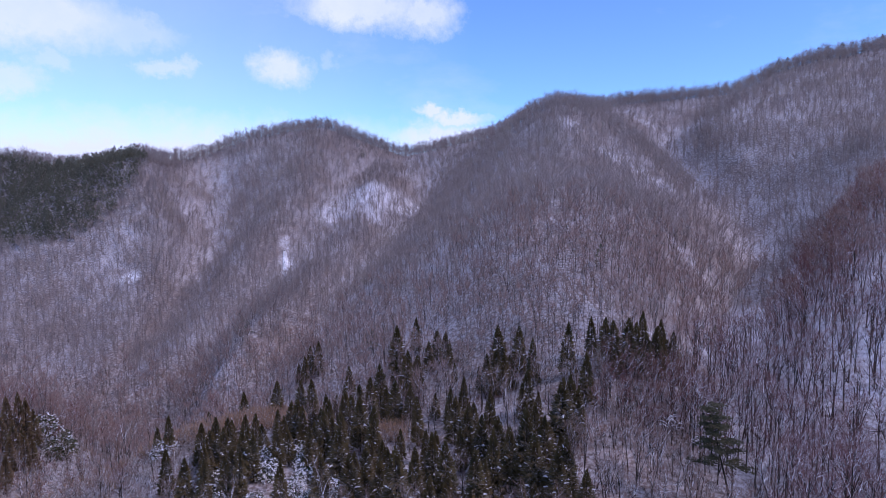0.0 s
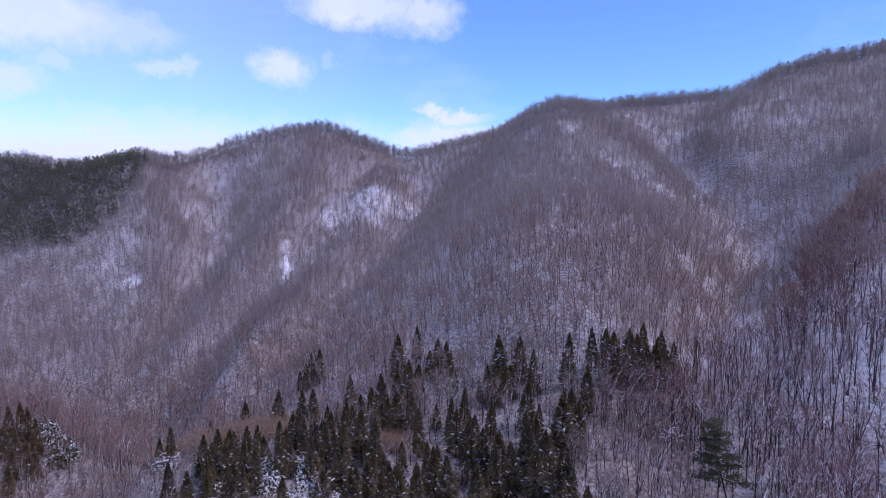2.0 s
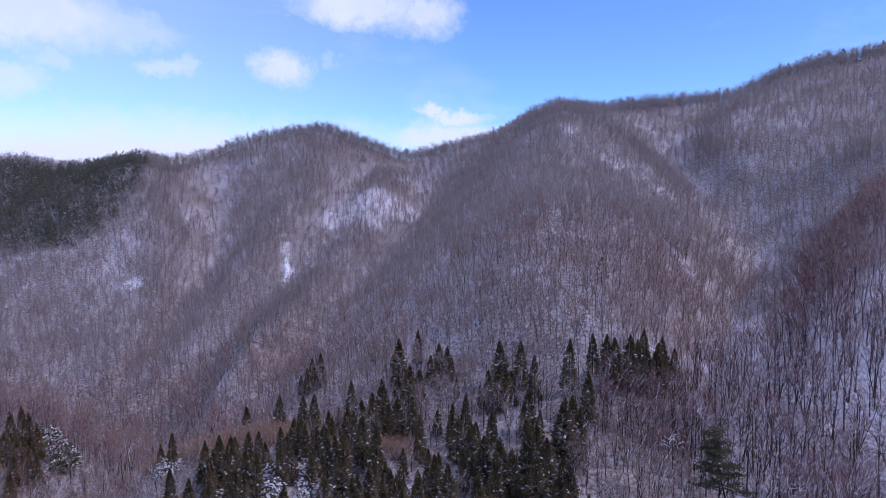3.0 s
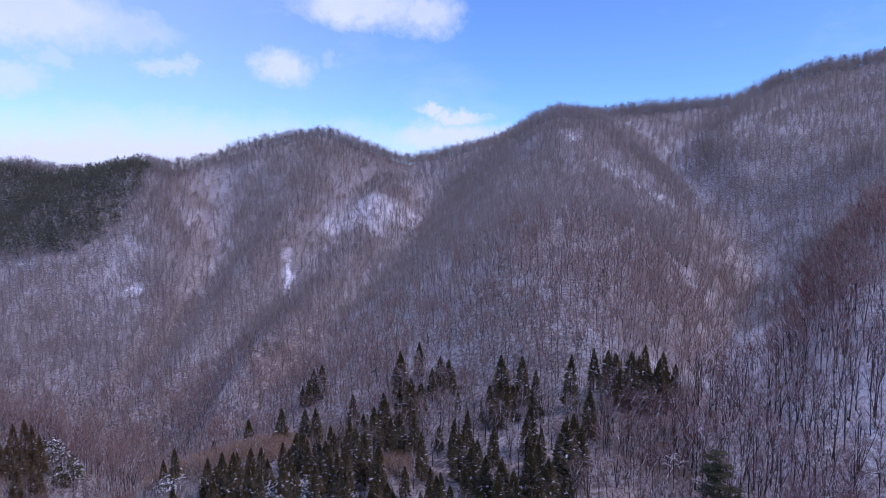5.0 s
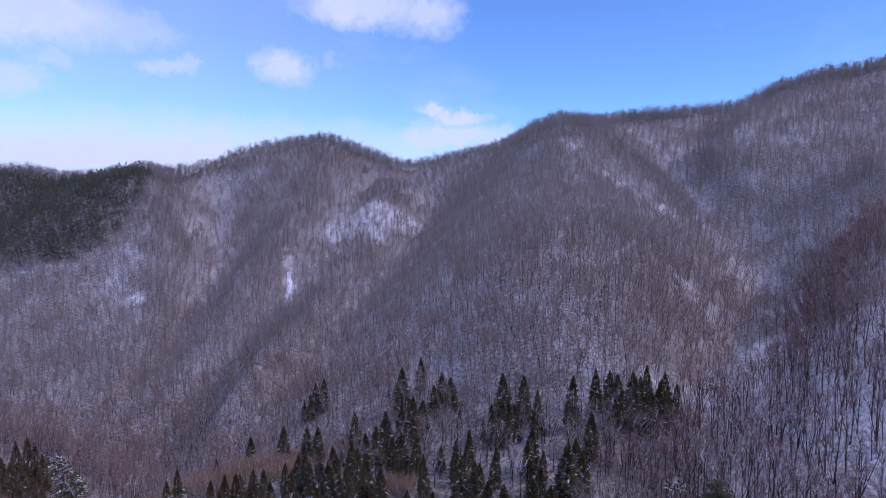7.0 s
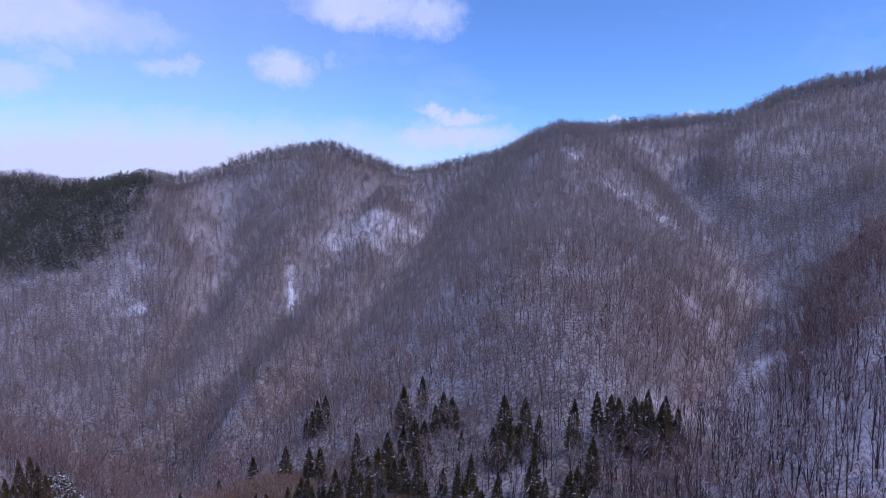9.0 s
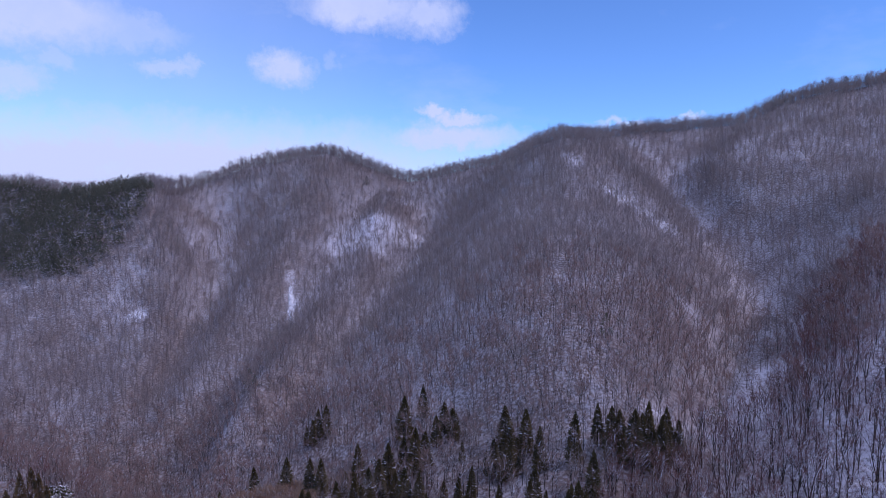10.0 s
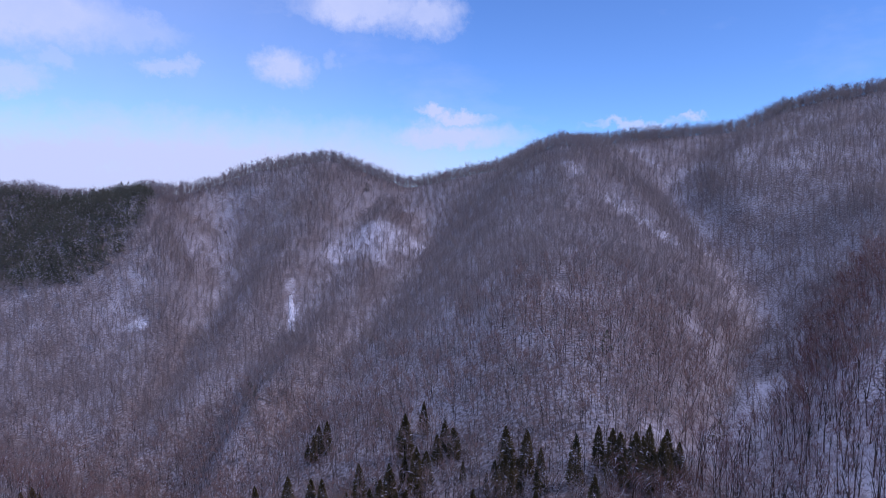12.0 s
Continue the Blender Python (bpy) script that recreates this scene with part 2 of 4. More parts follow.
# ---- landform: crest lines and gully lines (x, y, height), z = 0 is the drone's first height ----
CRESTS = {
    "back": [(-900, 640, 60), (-620, 590, 50), (-480, 590, 50), (-415, 588, 52), (-372, 582, 43), (-315, 540, 44), (-270, 520, 47), (-262, 575, 44), (-250, 605, 56), (-229, 622, 70), (-205, 622, 76), (-172, 618, 83), (-127, 625, 90),
             (-85, 640, 78), (-44, 656, 63), (10, 645, 72), (60, 622, 82)],
    "back_east": [(60, 622, 82), (130, 600, 100), (184, 592, 110), (240, 590, 112), (285, 578, 116), (317, 563, 134), (367, 542, 144), (450, 520, 152), (620, 500, 190), (900, 500, 210)],
    "spur": [(150, 588, 102), (120, 555, 98), (97, 521, 94), (98, 470, 74), (97, 432, 47), (94, 396, 26), (91, 365, 16), (88, 330, 11), (80, 283, -9), (67, 240, -23), (60, 205, -36), (56, 182, -46), (50, 165, -53)],
    "spur_knee": [(32, 308, -4), (46, 322, 6), (66, 330, 11), (88, 330, 11), (98, 315, 3), (106, 298, -8), (113, 282, -20)],
    "spur_east": [(106, 512, 91), (126, 486, 74), (146, 460, 55), (161, 430, 30), (172, 395, 7), (170, 350, -20), (160, 305, -38)],
    "spur_flank": [(34, 268, -16), (27, 225, -36), (25, 192, -52)],
    "spur_toe": [(20, 295, -13), (-5, 282, -37), (-11, 236, -57), (-18, 222, -60)],
    "slope_foot": [(-40, 262, -62), (-55, 246, -69), (-66, 236, -79)],
    "spur_west": [(75, 521, 84), (40, 490, 40), (2, 440, 2), (-30, 375, -30), (-44, 320, -47)],
    "east_face": [(305, 540, 118), (255, 522, 97), (235, 511, 84), (219, 497, 71), (211, 470, 54), (215, 440, 40)],
    "east_far": [(367, 542, 141), (340, 480, 105), (300, 420, 68), (262, 360, 40)],
    "east_spur": [(420, 360, 80), (330, 330, 52), (255, 305, 26), (208, 285, 6), (165, 240, -15), (138, 205, -25), (114, 178, -41), (95, 150, -55)],
    "west_spur": [(-270, 520, 47), (-246, 500, 22), (-224, 465, -6), (-206, 435, -32), (-193, 405, -53), (-187, 370, -69), (-184, 320, -83)],
    "west_rib": [(-127, 600, 76), (-120, 545, 32), (-138, 490, -2), (-155, 450, -26), (-162, 410, -48), (-162, 365, -68), (-155, 310, -83)],
    "west_face": [(-262, 475, 6), (-255, 445, -19), (-237, 413, -49), (-222, 370, -70)],
    "mid_rib": [(-62, 575, 46), (-67, 543, 30), (-66, 500, 0), (-72, 455, -22), (-84, 400, -40), (-92, 340, -51), (-100, 292, -60), (-106, 268, -76)],
    "west_far": [(-480, 585, 50), (-420, 505, -14), (-370, 430, -44), (-300, 370, -68), (-255, 330, -82)],
    "knoll": [(-330, 250, -50), (-240, 232, -68), (-190, 222, -73), (-150, 210, -78), (-122, 184, -85), (-100, 150, -84)],
    "grove": [(-92, 160, -75), (-78, 178, -69), (-67, 200, -71), (-50, 212, -73), (-28, 212, -72), (0, 186, -63), (30, 172, -54)],
    "near": [(-140, 60, -62), (-80, 115, -70), (-20, 115, -66), (30, 118, -64), (80, 112, -62), (160, 100, -40), (260, 90, 0)],
}
GULLIES = {
    "stream": [(-85, 217, -98), (-112, 232, -106), (-136, 250, -109), (-160, 268, -106), (-215, 290, -96), (-300, 310, -88)],
    "west_gully": [(-228, 580, 26), (-224, 531, -8), (-200, 482, -32), (-184, 435, -55), (-174, 370, -76), (-168, 290, -96)],
    "saddle_gully": [(-44, 625, 44), (-94, 540, 16), (-104, 470, -24), (-112, 410, -47), (-118, 345, -68), (-120, 262, -99)],
    "mid_gully": [(-22, 560, 14), (-30, 480, -12), (-52, 400, -42), (-70, 320, -60), (-84, 262, -82)],
    "spur_foot": [(-85, 215, -94), (-52, 224, -80), (-30, 216, -67), (-8, 206, -62), (8, 198, -58)],
    "east_gully": [(200, 560, 88), (190, 505, 52), (190, 440, 12), (191, 385, -11), (178, 318, -36), (142, 258, -47), (104, 208, -52), (82, 170, -58), (70, 130, -66)],
    "east_bowl": [(268, 563, 106), (236, 545, 88), (212, 528, 71), (198, 500, 54), (192, 455, 27)],
    "side": [(120, 450, 48), (135, 424, 33), (149, 400, 17), (148, 355, -6), (136, 312, -24), (122, 270, -36)],
}
FAR = [(-2600, -2600, -60), (0, -2600, -70), (2600, -2600, -20), (-2600, 0, 0), (2600, 0, 120), (-2600, 2600, 60), (0, 2600, 40), (2600, 2600, 90),
       (-900, 1100, -20), (0, 1000, -10), (500, 950, 40), (-120, -200, -66), (0, -40, -64), (120, -250, -40), (-700, 150, -20), (700, 150, 120),
       (-640, 720, 0), (-368, 680, 0), (-240, 690, 15), (-127, 720, 45), (-44, 740, 25), (70, 720, 40), (184, 690, 65), (290, 680, 75), (420, 640, 100)]


def dense(line, step=14.0):
    """Points along a polyline at even steps."""
    out = []
    for a, b in zip(line, line[1:]):
        n = max(1, int(np.hypot(b[0] - a[0], b[1] - a[1]) / step))
        out += [tuple(np.array(a) + (np.array(b) - np.array(a)) * k / n) for k in range(n)]
    return out + [line[-1]]


def landform():
    """A surface stretched over the crest and gully lines (linear radial kernel, least squares)."""
    pts = {}
    for lines in (CRESTS, GULLIES):
        for line in lines.values():
            for x, y, z in dense(line):
                pts[(round(x / 5), round(y / 5))] = (x, y, z)
    pts = np.array(list(pts.values()) + FAR, float)
    r = np.hypot(pts[:, None, 0] - pts[None, :, 0], pts[:, None, 1] - pts[None, :, 1])
    w = np.linalg.solve(np.sqrt(r * r + 36.0) - np.eye(len(pts)) * 1.5, pts[:, 2] - pts[:, 2].mean())
    return pts[:, :2], w, pts[:, 2].mean()


LAND_AT, LAND_W, LAND_MEAN = landform()


def raw_height(x, y):
    x, y = np.atleast_1d(np.asarray(x, float)), np.atleast_1d(np.asarray(y, float))
    out = np.empty(x.shape)
    for i in range(0, x.size, 20000):
        s = slice(i, i + 20000)
        out.flat[s] = np.sqrt((x.flat[s][:, None] - LAND_AT[:, 0]) ** 2 + (y.flat[s][:, None] - LAND_AT[:, 1]) ** 2 + 36.0) @ LAND_W + LAND_MEAN
    return out


GRID_X = np.concatenate([np.linspace(-2600, -720, 20)[:-1], np.arange(-720, 721, 5.0), np.linspace(720, 2600, 20)[1:]])
GRID_Y = np.concatenate([np.linspace(-2600, 40, 27)[:-1], np.arange(40, 801, 5.0), np.linspace(800, 2600, 18)[1:]])
gx, gy = np.meshgrid(GRID_X, GRID_Y)
GRID_Z = raw_height(gx, gy)
rolling = np.array([noise.fractal(Vector((x * 0.016, y * 0.016, 3.0)), 0.7, 2.1, 5) for x, y in zip(gx.ravel(), gy.ravel())]).reshape(gx.shape)
GRID_Z = GRID_Z + rolling * 2.4 * np.clip((np.hypot(gx, gy) - 60) / 120, 0, 1)


def ground(x, y):
    """Height of the ground sheet, by its own grid."""
    x, y = np.asarray(x, float), np.asarray(y, float)
    i = np.clip(np.searchsorted(GRID_X, x) - 1, 0, len(GRID_X) - 2)
    j = np.clip(np.searchsorted(GRID_Y, y) - 1, 0, len(GRID_Y) - 2)
    u, v = (x - GRID_X[i]) / (GRID_X[i + 1] - GRID_X[i]), (y - GRID_Y[j]) / (GRID_Y[j + 1] - GRID_Y[j])
    return (GRID_Z[j, i] * (1 - u) + GRID_Z[j, i + 1] * u) * (1 - v) + (GRID_Z[j + 1, i] * (1 - u) + GRID_Z[j + 1, i + 1] * u) * v


def mesh_of(name, verts, tris, materials, slots=None, smooth=False):
    """A mesh from arrays of points and triangles."""
    me = bpy.data.meshes.new(name)
    verts, tris = np.asarray(verts, np.float32), np.asarray(tris, np.int32)
    me.vertices.add(len(verts))
    me.vertices.foreach_set("co", verts.ravel())
    me.loops.add(tris.size)
    me.loops.foreach_set("vertex_index", tris.ravel())
    me.polygons.add(len(tris))
    me.polygons.foreach_set("loop_start", np.arange(0, tris.size, 3, dtype=np.int32))
    for m in materials:
        me.materials.append(m)
    if slots is not None:
        me.polygons.foreach_set("material_index", np.asarray(slots, np.int32))
    me.polygons.foreach_set("use_smooth", np.full(len(tris), smooth))
    me.update(calc_edges=True)
    return me


def off_line(x, y, a, b):
    """Distance in plan from the stretch a to b."""
    a, b = np.array(a, float), np.array(b, float)
    d = b - a
    s = np.clip(((x - a[0]) * d[0] + (y - a[1]) * d[1]) / (d @ d + 1e-9), 0, 1)
    return np.hypot(x - a[0] - s * d[0], y - a[1] - s * d[1])


def convexity(x, y, reach=22.0):
    """How far the ground stands proud of its surroundings."""
    ring = np.mean([ground(x + reach * math.cos(a), y + reach * math.sin(a)) for a in np.arange(8) * math.pi / 4], 0)
    return ground(x, y) - ring


# open drifts: a stretch in plan, half width, depth of cover, share of trees left on it
DRIFTS = [
    ((-92, 516), (-36, 526), 17.0, 0.65, 0.85), ((-60, 496), (-56, 488), 7.0, 0.45, 0.7), ((-125, 464), (-107, 400), 3.0, 0.6, 0.15),
    ((-186, 470), (-176, 440), 14.0, 0.2, 0.85), ((-226, 413), (-216, 411), 3.5, 0.9, 0.25), ((-247, 455), (-232, 440), 1.5, 0.3, 0.8),
    ((120, 448), (150, 402), 5.0, 0.8, 0.65), ((96, 478), (102, 462), 6.0, 0.5, 0.7), ((176, 566), (192, 545), 5.0, 0.5, 0.7),
    ((118, 330), (124, 285), 4.0, 0.4, 0.6), ((100, 215), (96, 205), 6.0, 0.6, 0.5), ((72, 205), (78, 200), 4.0, 0.5, 0.5),
    ((250, 500), (270, 470), 30.0, 0.12, 0.9), ((190, 440), (178, 330), 10.0, 0.3, 0.8), ((150, 270), (112, 220), 9.0, 0.65, 0.3),
    ((-4, 330), (2, 318), 6.0, 0.35, 0.8), ((134, 186), (108, 132), 34.0, 0.60, 1.0),
]


def snow_depth(x, y):
    depth = np.clip(0.02 - 0.030 * convexity(x, y), -0.06, 0.22)
    depth -= 0.30 * np.clip((-50 - ground(x, y)) / 18, 0, 1)  # thinned on the valley floor, which also puts the hollow's shade into its colour
    for a, b, wide, deep, _ in DRIFTS:
        depth = np.maximum(depth, deep * np.clip(1.6 - 1.1 * off_line(x, y, a, b) / wide, 0, 1))
    return depth


def build_ground():
    ny, nx = gx.shape
    verts = np.stack([gx, gy, GRID_Z], -1).reshape(-1, 3)
    a = (np.arange(ny - 1)[:, None] * nx + np.arange(nx - 1)[None, :]).ravel()
    tris = np.concatenate([np.stack([a, a + 1, a + nx + 1], -1), np.stack([a, a + nx + 1, a + nx], -1)])
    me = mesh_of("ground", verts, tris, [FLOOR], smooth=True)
    me.attributes.new("snow_depth", "FLOAT", "POINT").data.foreach_set("value", snow_depth(gx.ravel(), gy.ravel()).astype(np.float32))
    ob = new("ground", me)
    return tagged(ob, "snow-dusted leaf-littered floor of a steep wooded mountainside", "ground", kind="structure")


build_ground()


# ---- woody shapes as arrays of points and triangles ----
def part(name, me, parent, label=""):
    ob = new(name, me)
    ob.parent = parent
    return tagged(ob, label) if label else ob


def unit(v):
    return v / np.maximum(np.linalg.norm(v, axis=-1, keepdims=True), 1e-9)


def rings(p0, p1):
    """Two directions across each segment."""
    d = unit(p1 - p0)
    ref = np.where(np.abs(d[:, 2:3]) < 0.9, np.array([[0, 0, 1.0]]), np.array([[1.0, 0, 0]]))
    u = unit(np.cross(d, ref))
    return u, np.cross(d, u)


def tubes(p0, p1, r0, r1, sides):
    p0, p1 = np.atleast_2d(p0), np.atleast_2d(p1)
    n = len(p0)
    r0, r1 = np.broadcast_to(r0, n), np.broadcast_to(r1, n)
    u, w = rings(p0, p1)
    a = np.arange(sides) * 2 * np.pi / sides
    ring = np.cos(a)[None, :, None] * u[:, None] + np.sin(a)[None, :, None] * w[:, None]
    verts = np.concatenate([p0[:, None] + ring * r0[:, None, None], p1[:, None] + ring * r1[:, None, None]], 1)
    k = np.arange(sides)
    k2 = (k + 1) % sides
    one = np.concatenate([np.stack([k, k2, k2 + sides], -1), np.stack([k, k2 + sides, k + sides], -1)])
    tris = (np.arange(n) * 2 * sides)[:, None, None] + one[None]
    return verts.reshape(-1, 3), tris.reshape(-1, 3)


def spikes(p0, p1, r0, sides=3):
    n = len(p0)
    r0 = np.broadcast_to(r0, n)
    u, w = rings(p0, p1)
    a = np.arange(sides) * 2 * np.pi / sides
    ring = np.cos(a)[None, :, None] * u[:, None] + np.sin(a)[None, :, None] * w[:, None]
    verts = np.concatenate([p0[:, None] + ring * r0[:, None, None], p1[:, None]], 1)
    k = np.arange(sides)
    one = np.stack([k, (k + 1) % sides, np.full(sides, sides)], -1)
    tris = (np.arange(n) * (sides + 1))[:, None, None] + one[None]
    return verts.reshape(-1, 3), tris.reshape(-1, 3)


def blades(p0, p1, width, rng):
    """Twigs and sprays of twigs too fine to be round: one slim triangle each."""
    n = len(p0)
    u, w = rings(p0, p1)
    a = rng.uniform(0, np.pi, n)[:, None]
    side = (np.cos(a) * u + np.sin(a) * w) * (np.broadcast_to(width, n)[:, None] / 2)
    verts = np.stack([p0 - side, p0 + side, p1], 1)
    return verts.reshape(-1, 3), np.arange(n * 3).reshape(-1, 3)


def merge(pieces):
    """Pieces of (points, triangles, slot) to one set of arrays."""
    vs, ts, ss, at = [], [], [], 0
    for v, t, s in pieces:
        vs.append(v), ts.append(t + at), ss.append(np.full(len(t), s))
        at += len(v)
    return np.concatenate(vs), np.concatenate(ts), np.concatenate(ss)


def bare_tree(rng, h, trunk_sides, trunk_segments, limbs, boughs, twigs, twig_width, fine, spray=0.5, rise_up=0.35, reach=1.0, stout=0.02, steep=0.0, capped=False, bough=0.042, sprig=(0.07, 0.17), snow_lines=0, snow_wide=0.11, girth=0.0118):
    """A leafless broadleaf tree of height h at the origin: slot 0 stems, 1 twigs, 2 lying snow, 3 limbs."""
    pieces = []
    n = trunk_segments
    lean = rng.normal(0, 0.035, 2)
    bend = np.cumsum(rng.normal(0, 0.025 * h / n, (n + 1, 2)), 0)
    zs = np.linspace(-0.4, 0.86 * h, n + 1)
    line = np.concatenate([bend - bend[0] + zs[:, None] * lean, zs[:, None]], 1)
    r = girth * h * (1 - 0.8 * np.linspace(0, 1, n + 1))
    lines = [(line, r)]
    if fine and rng.random() < 0.75:  # a second stem from low down, as coppiced woods have
        k = rng.integers(0, 2)
        out = rng.uniform(0, 2 * np.pi)
        top = line[k] + np.array([np.cos(out) * 0.22 * h, np.sin(out) * 0.22 * h, 0.72 * h])
        s = np.linspace(0, 1, n + 1)[:, None]
        second = line[k] * (1 - s) + top * s + np.concatenate([np.cumsum(rng.normal(0, 0.015 * h / n, (n + 1, 2)), 0) * s, 0 * s], 1)
        lines.append((second, r * 0.75))
    for ln, rr in lines:
        v, t = tubes(ln[:-1], ln[1:], rr[:-1], rr[1:], trunk_sides)
        pieces.append((v, t, 0))
    total_start, total_way, total_len = [], [], []
    for ln, rr in lines:
        m = limbs // len(lines)
        at = np.sort(rng.uniform(0.30, 0.99, m)) if fine else np.sort(rng.uniform(0.34, 0.99, m))
        f = at * n
        i = np.minimum(f.astype(int), n - 1)
        start = ln[i] + (ln[i + 1] - ln[i]) * (f - i)[:, None]
        turn = np.arange(m) * 2.4 + rng.uniform(0, 1.2, m)
        rise = np.radians(rng.uniform(30, 62, m) + at * 12 + steep)
        way = np.stack([np.cos(turn) * np.cos(rise), np.sin(turn) * np.cos(rise), np.sin(rise)], -1)
        length = h * ((0.11 if fine else 0.14) + (0.19 if fine else 0.24) * np.sin(np.pi * np.clip((at - 0.15) / 0.95, 0, 1))) * rng.uniform(0.75, 1.2, m) * reach
        total_start.append(start), total_way.append(way), total_len.append(length)
    start, way, length = np.concatenate(total_start), np.concatenate(total_way), np.concatenate(total_len)
    mid = start + way * length[:, None] * 0.5
    way2 = unit(way + np.array([0, 0, 0.28]) + rng.normal(0, 0.28, way.shape))
    tip = mid + way2 * length[:, None] * 0.5
    if fine:
        v, t = tubes(start, mid, 0.011 * length + stout, 0.008 * length + 0.6 * stout, 3)
        pieces.append((v, t, 3))
        v, t = spikes(mid, tip, 0.008 * length + 0.6 * stout)
        pieces.append((v, t, 3))
        k = rng.integers(0, len(start), boughs)
        s = rng.uniform(0.25, 0.95, boughs)[:, None]
        p0 = np.where(s < 0.5, start[k] + (mid[k] - start[k]) * 2 * s, mid[k] + (tip[k] - mid[k]) * (2 * s - 1))
        d = unit(way[k] + rng.normal(0, 0.55, (boughs, 3)) + np.array([0, 0, 0.25]))
        p1 = p0 + d * (length[k] * rng.uniform(0.3, 0.55, boughs))[:, None]
        v, t = spikes(p0, p1, bough)
        pieces.append((v, t, 3))
        if capped:  # lines of snow lying along limbs and boughs
            a, b = np.concatenate([start, mid, p0]), np.concatenate([mid, tip, p1])
            thick = np.concatenate([0.010 * length + stout, 0.007 * length + 0.6 * stout, np.full(boughs, 0.035)])
            k = np.where(rng.random(len(a)) < 0.40)[0]
            up = np.stack([0 * thick[k], 0 * thick[k], thick[k] * 0.8], -1)
            v, t = spikes(a[k] + (b[k] - a[k]) * rng.uniform(0, 0.3, len(k))[:, None] + up, a[k] + (b[k] - a[k]) * rng.uniform(0.7, 1.0, len(k))[:, None] + up, thick[k] + 0.004)
            pieces.append((v, t, 2))
        base0, base1 = np.concatenate([p0, mid, start]), np.concatenate([p1, tip, mid])
    else:
        v, t = blades(start, tip, 0.05 * length, rng)
        pieces.append((v, t, 1))
        base0, base1 = np.concatenate([start, mid]), np.concatenate([mid, tip])
    k = rng.integers(0, len(base0), twigs)
    s = rng.uniform(0.3, 1.0, twigs)[:, None]
    p0 = base0[k] + (base1[k] - base0[k]) * s
    d = unit(unit(base1[k] - base0[k]) + rng.normal(0, spray, (twigs, 3)) + np.array([0, 0, rise_up]))
    p1 = p0 + d * (h * rng.uniform(*sprig, twigs))[:, None]
    v, t = blades(p0, p1, twig_width * rng.uniform(0.7, 1.3, twigs), rng)
    pieces.append((v, t, 1))
    if snow_lines:  # snow still lying along some of the boughs
        k = rng.integers(0, len(base0), snow_lines)
        lift = np.array([0, 0, bough + 0.02])
        v, t = blades(base0[k] + lift, base0[k] + (base1[k] - base0[k]) * rng.uniform(0.5, 1.0, snow_lines)[:, None] + lift, snow_wide, rng)
        pieces.append((v, t, 2))
    return merge(pieces)


def canopy_tree(rng, h, twigs, twig_width, low=0.34, spread_out=1.0):
    """A bare tree of the closed wood: one slim stem and a broom of long fine sprays."""
    lean = rng.normal(0, 0.035, 2) * h
    base, top = np.array([[0, 0, -0.5]]), np.array([[lean[0], lean[1], 0.90 * h]])
    v, t = spikes(base, top, 0.0120 * h)
    pieces = [(v, t, 0)]
    first = twigs // 3
    s = rng.uniform(low, 0.97, first)
    turn = rng.uniform(0, 2 * np.pi, first)
    rise = np.radians(rng.uniform(28, 60, first) + 22 * s)
    way = np.stack([np.cos(turn) * np.cos(rise), np.sin(turn) * np.cos(rise), np.sin(rise)], -1)
    length = h * (0.16 + 0.30 * np.sin(np.pi * np.clip(1.08 - s, 0, 1))) * rng.uniform(0.7, 1.2, first) * spread_out
    p0 = base + (top - base) * s[:, None]
    p1 = p0 + way * length[:, None]
    p1[:, 2] = np.minimum(p1[:, 2], h * rng.uniform(0.9, 1.05, first))
    v, t = blades(p0, p1, twig_width * 1.25, rng)
    pieces.append((v, t, 1))
    k = rng.integers(0, first, twigs - first)
    q0 = p0[k] + (p1[k] - p0[k]) * rng.uniform(0.2, 0.95, len(k))[:, None]
    d = unit(way[k] + rng.normal(0, 0.42, (len(k), 3)) + np.array([0, 0, 0.25]))
    v, t = blades(q0, q0 + d * (h * rng.uniform(0.12, 0.28, len(k)))[:, None], twig_width * rng.uniform(0.6, 1.2, len(k)), rng)
    pieces.append((v, t, 1))
    return merge(pieces)


def shrub(rng, h, stems, twigs):
    """A bush of many stems spreading from the ground."""
    turn = rng.uniform(0, 2 * np.pi, stems)
    rise = np.radians(rng.uniform(35, 85, stems))
    d = np.stack([np.cos(turn) * np.cos(rise), np.sin(turn) * np.cos(rise), np.sin(rise)], -1)
    p0 = np.concatenate([rng.normal(0, 0.25, (stems, 2)), np.full((stems, 1), -0.2)], 1)
    p1 = p0 + d * (h * rng.uniform(0.7, 1.1, stems))[:, None]
    v, t = spikes(p0, p1, 0.035)
    k = rng.integers(0, stems, twigs)
    q0 = p0[k] + (p1[k] - p0[k]) * rng.uniform(0.3, 1.0, twigs)[:, None]
    q1 = q0 + unit(d[k] + rng.normal(0, 0.6, (twigs, 3))) * (h * rng.uniform(0.2, 0.4, twigs))[:, None]
    v2, t2 = blades(q0, q1, 0.085, rng)
    return merge([(v, t, 0), (v2, t2, 1)])


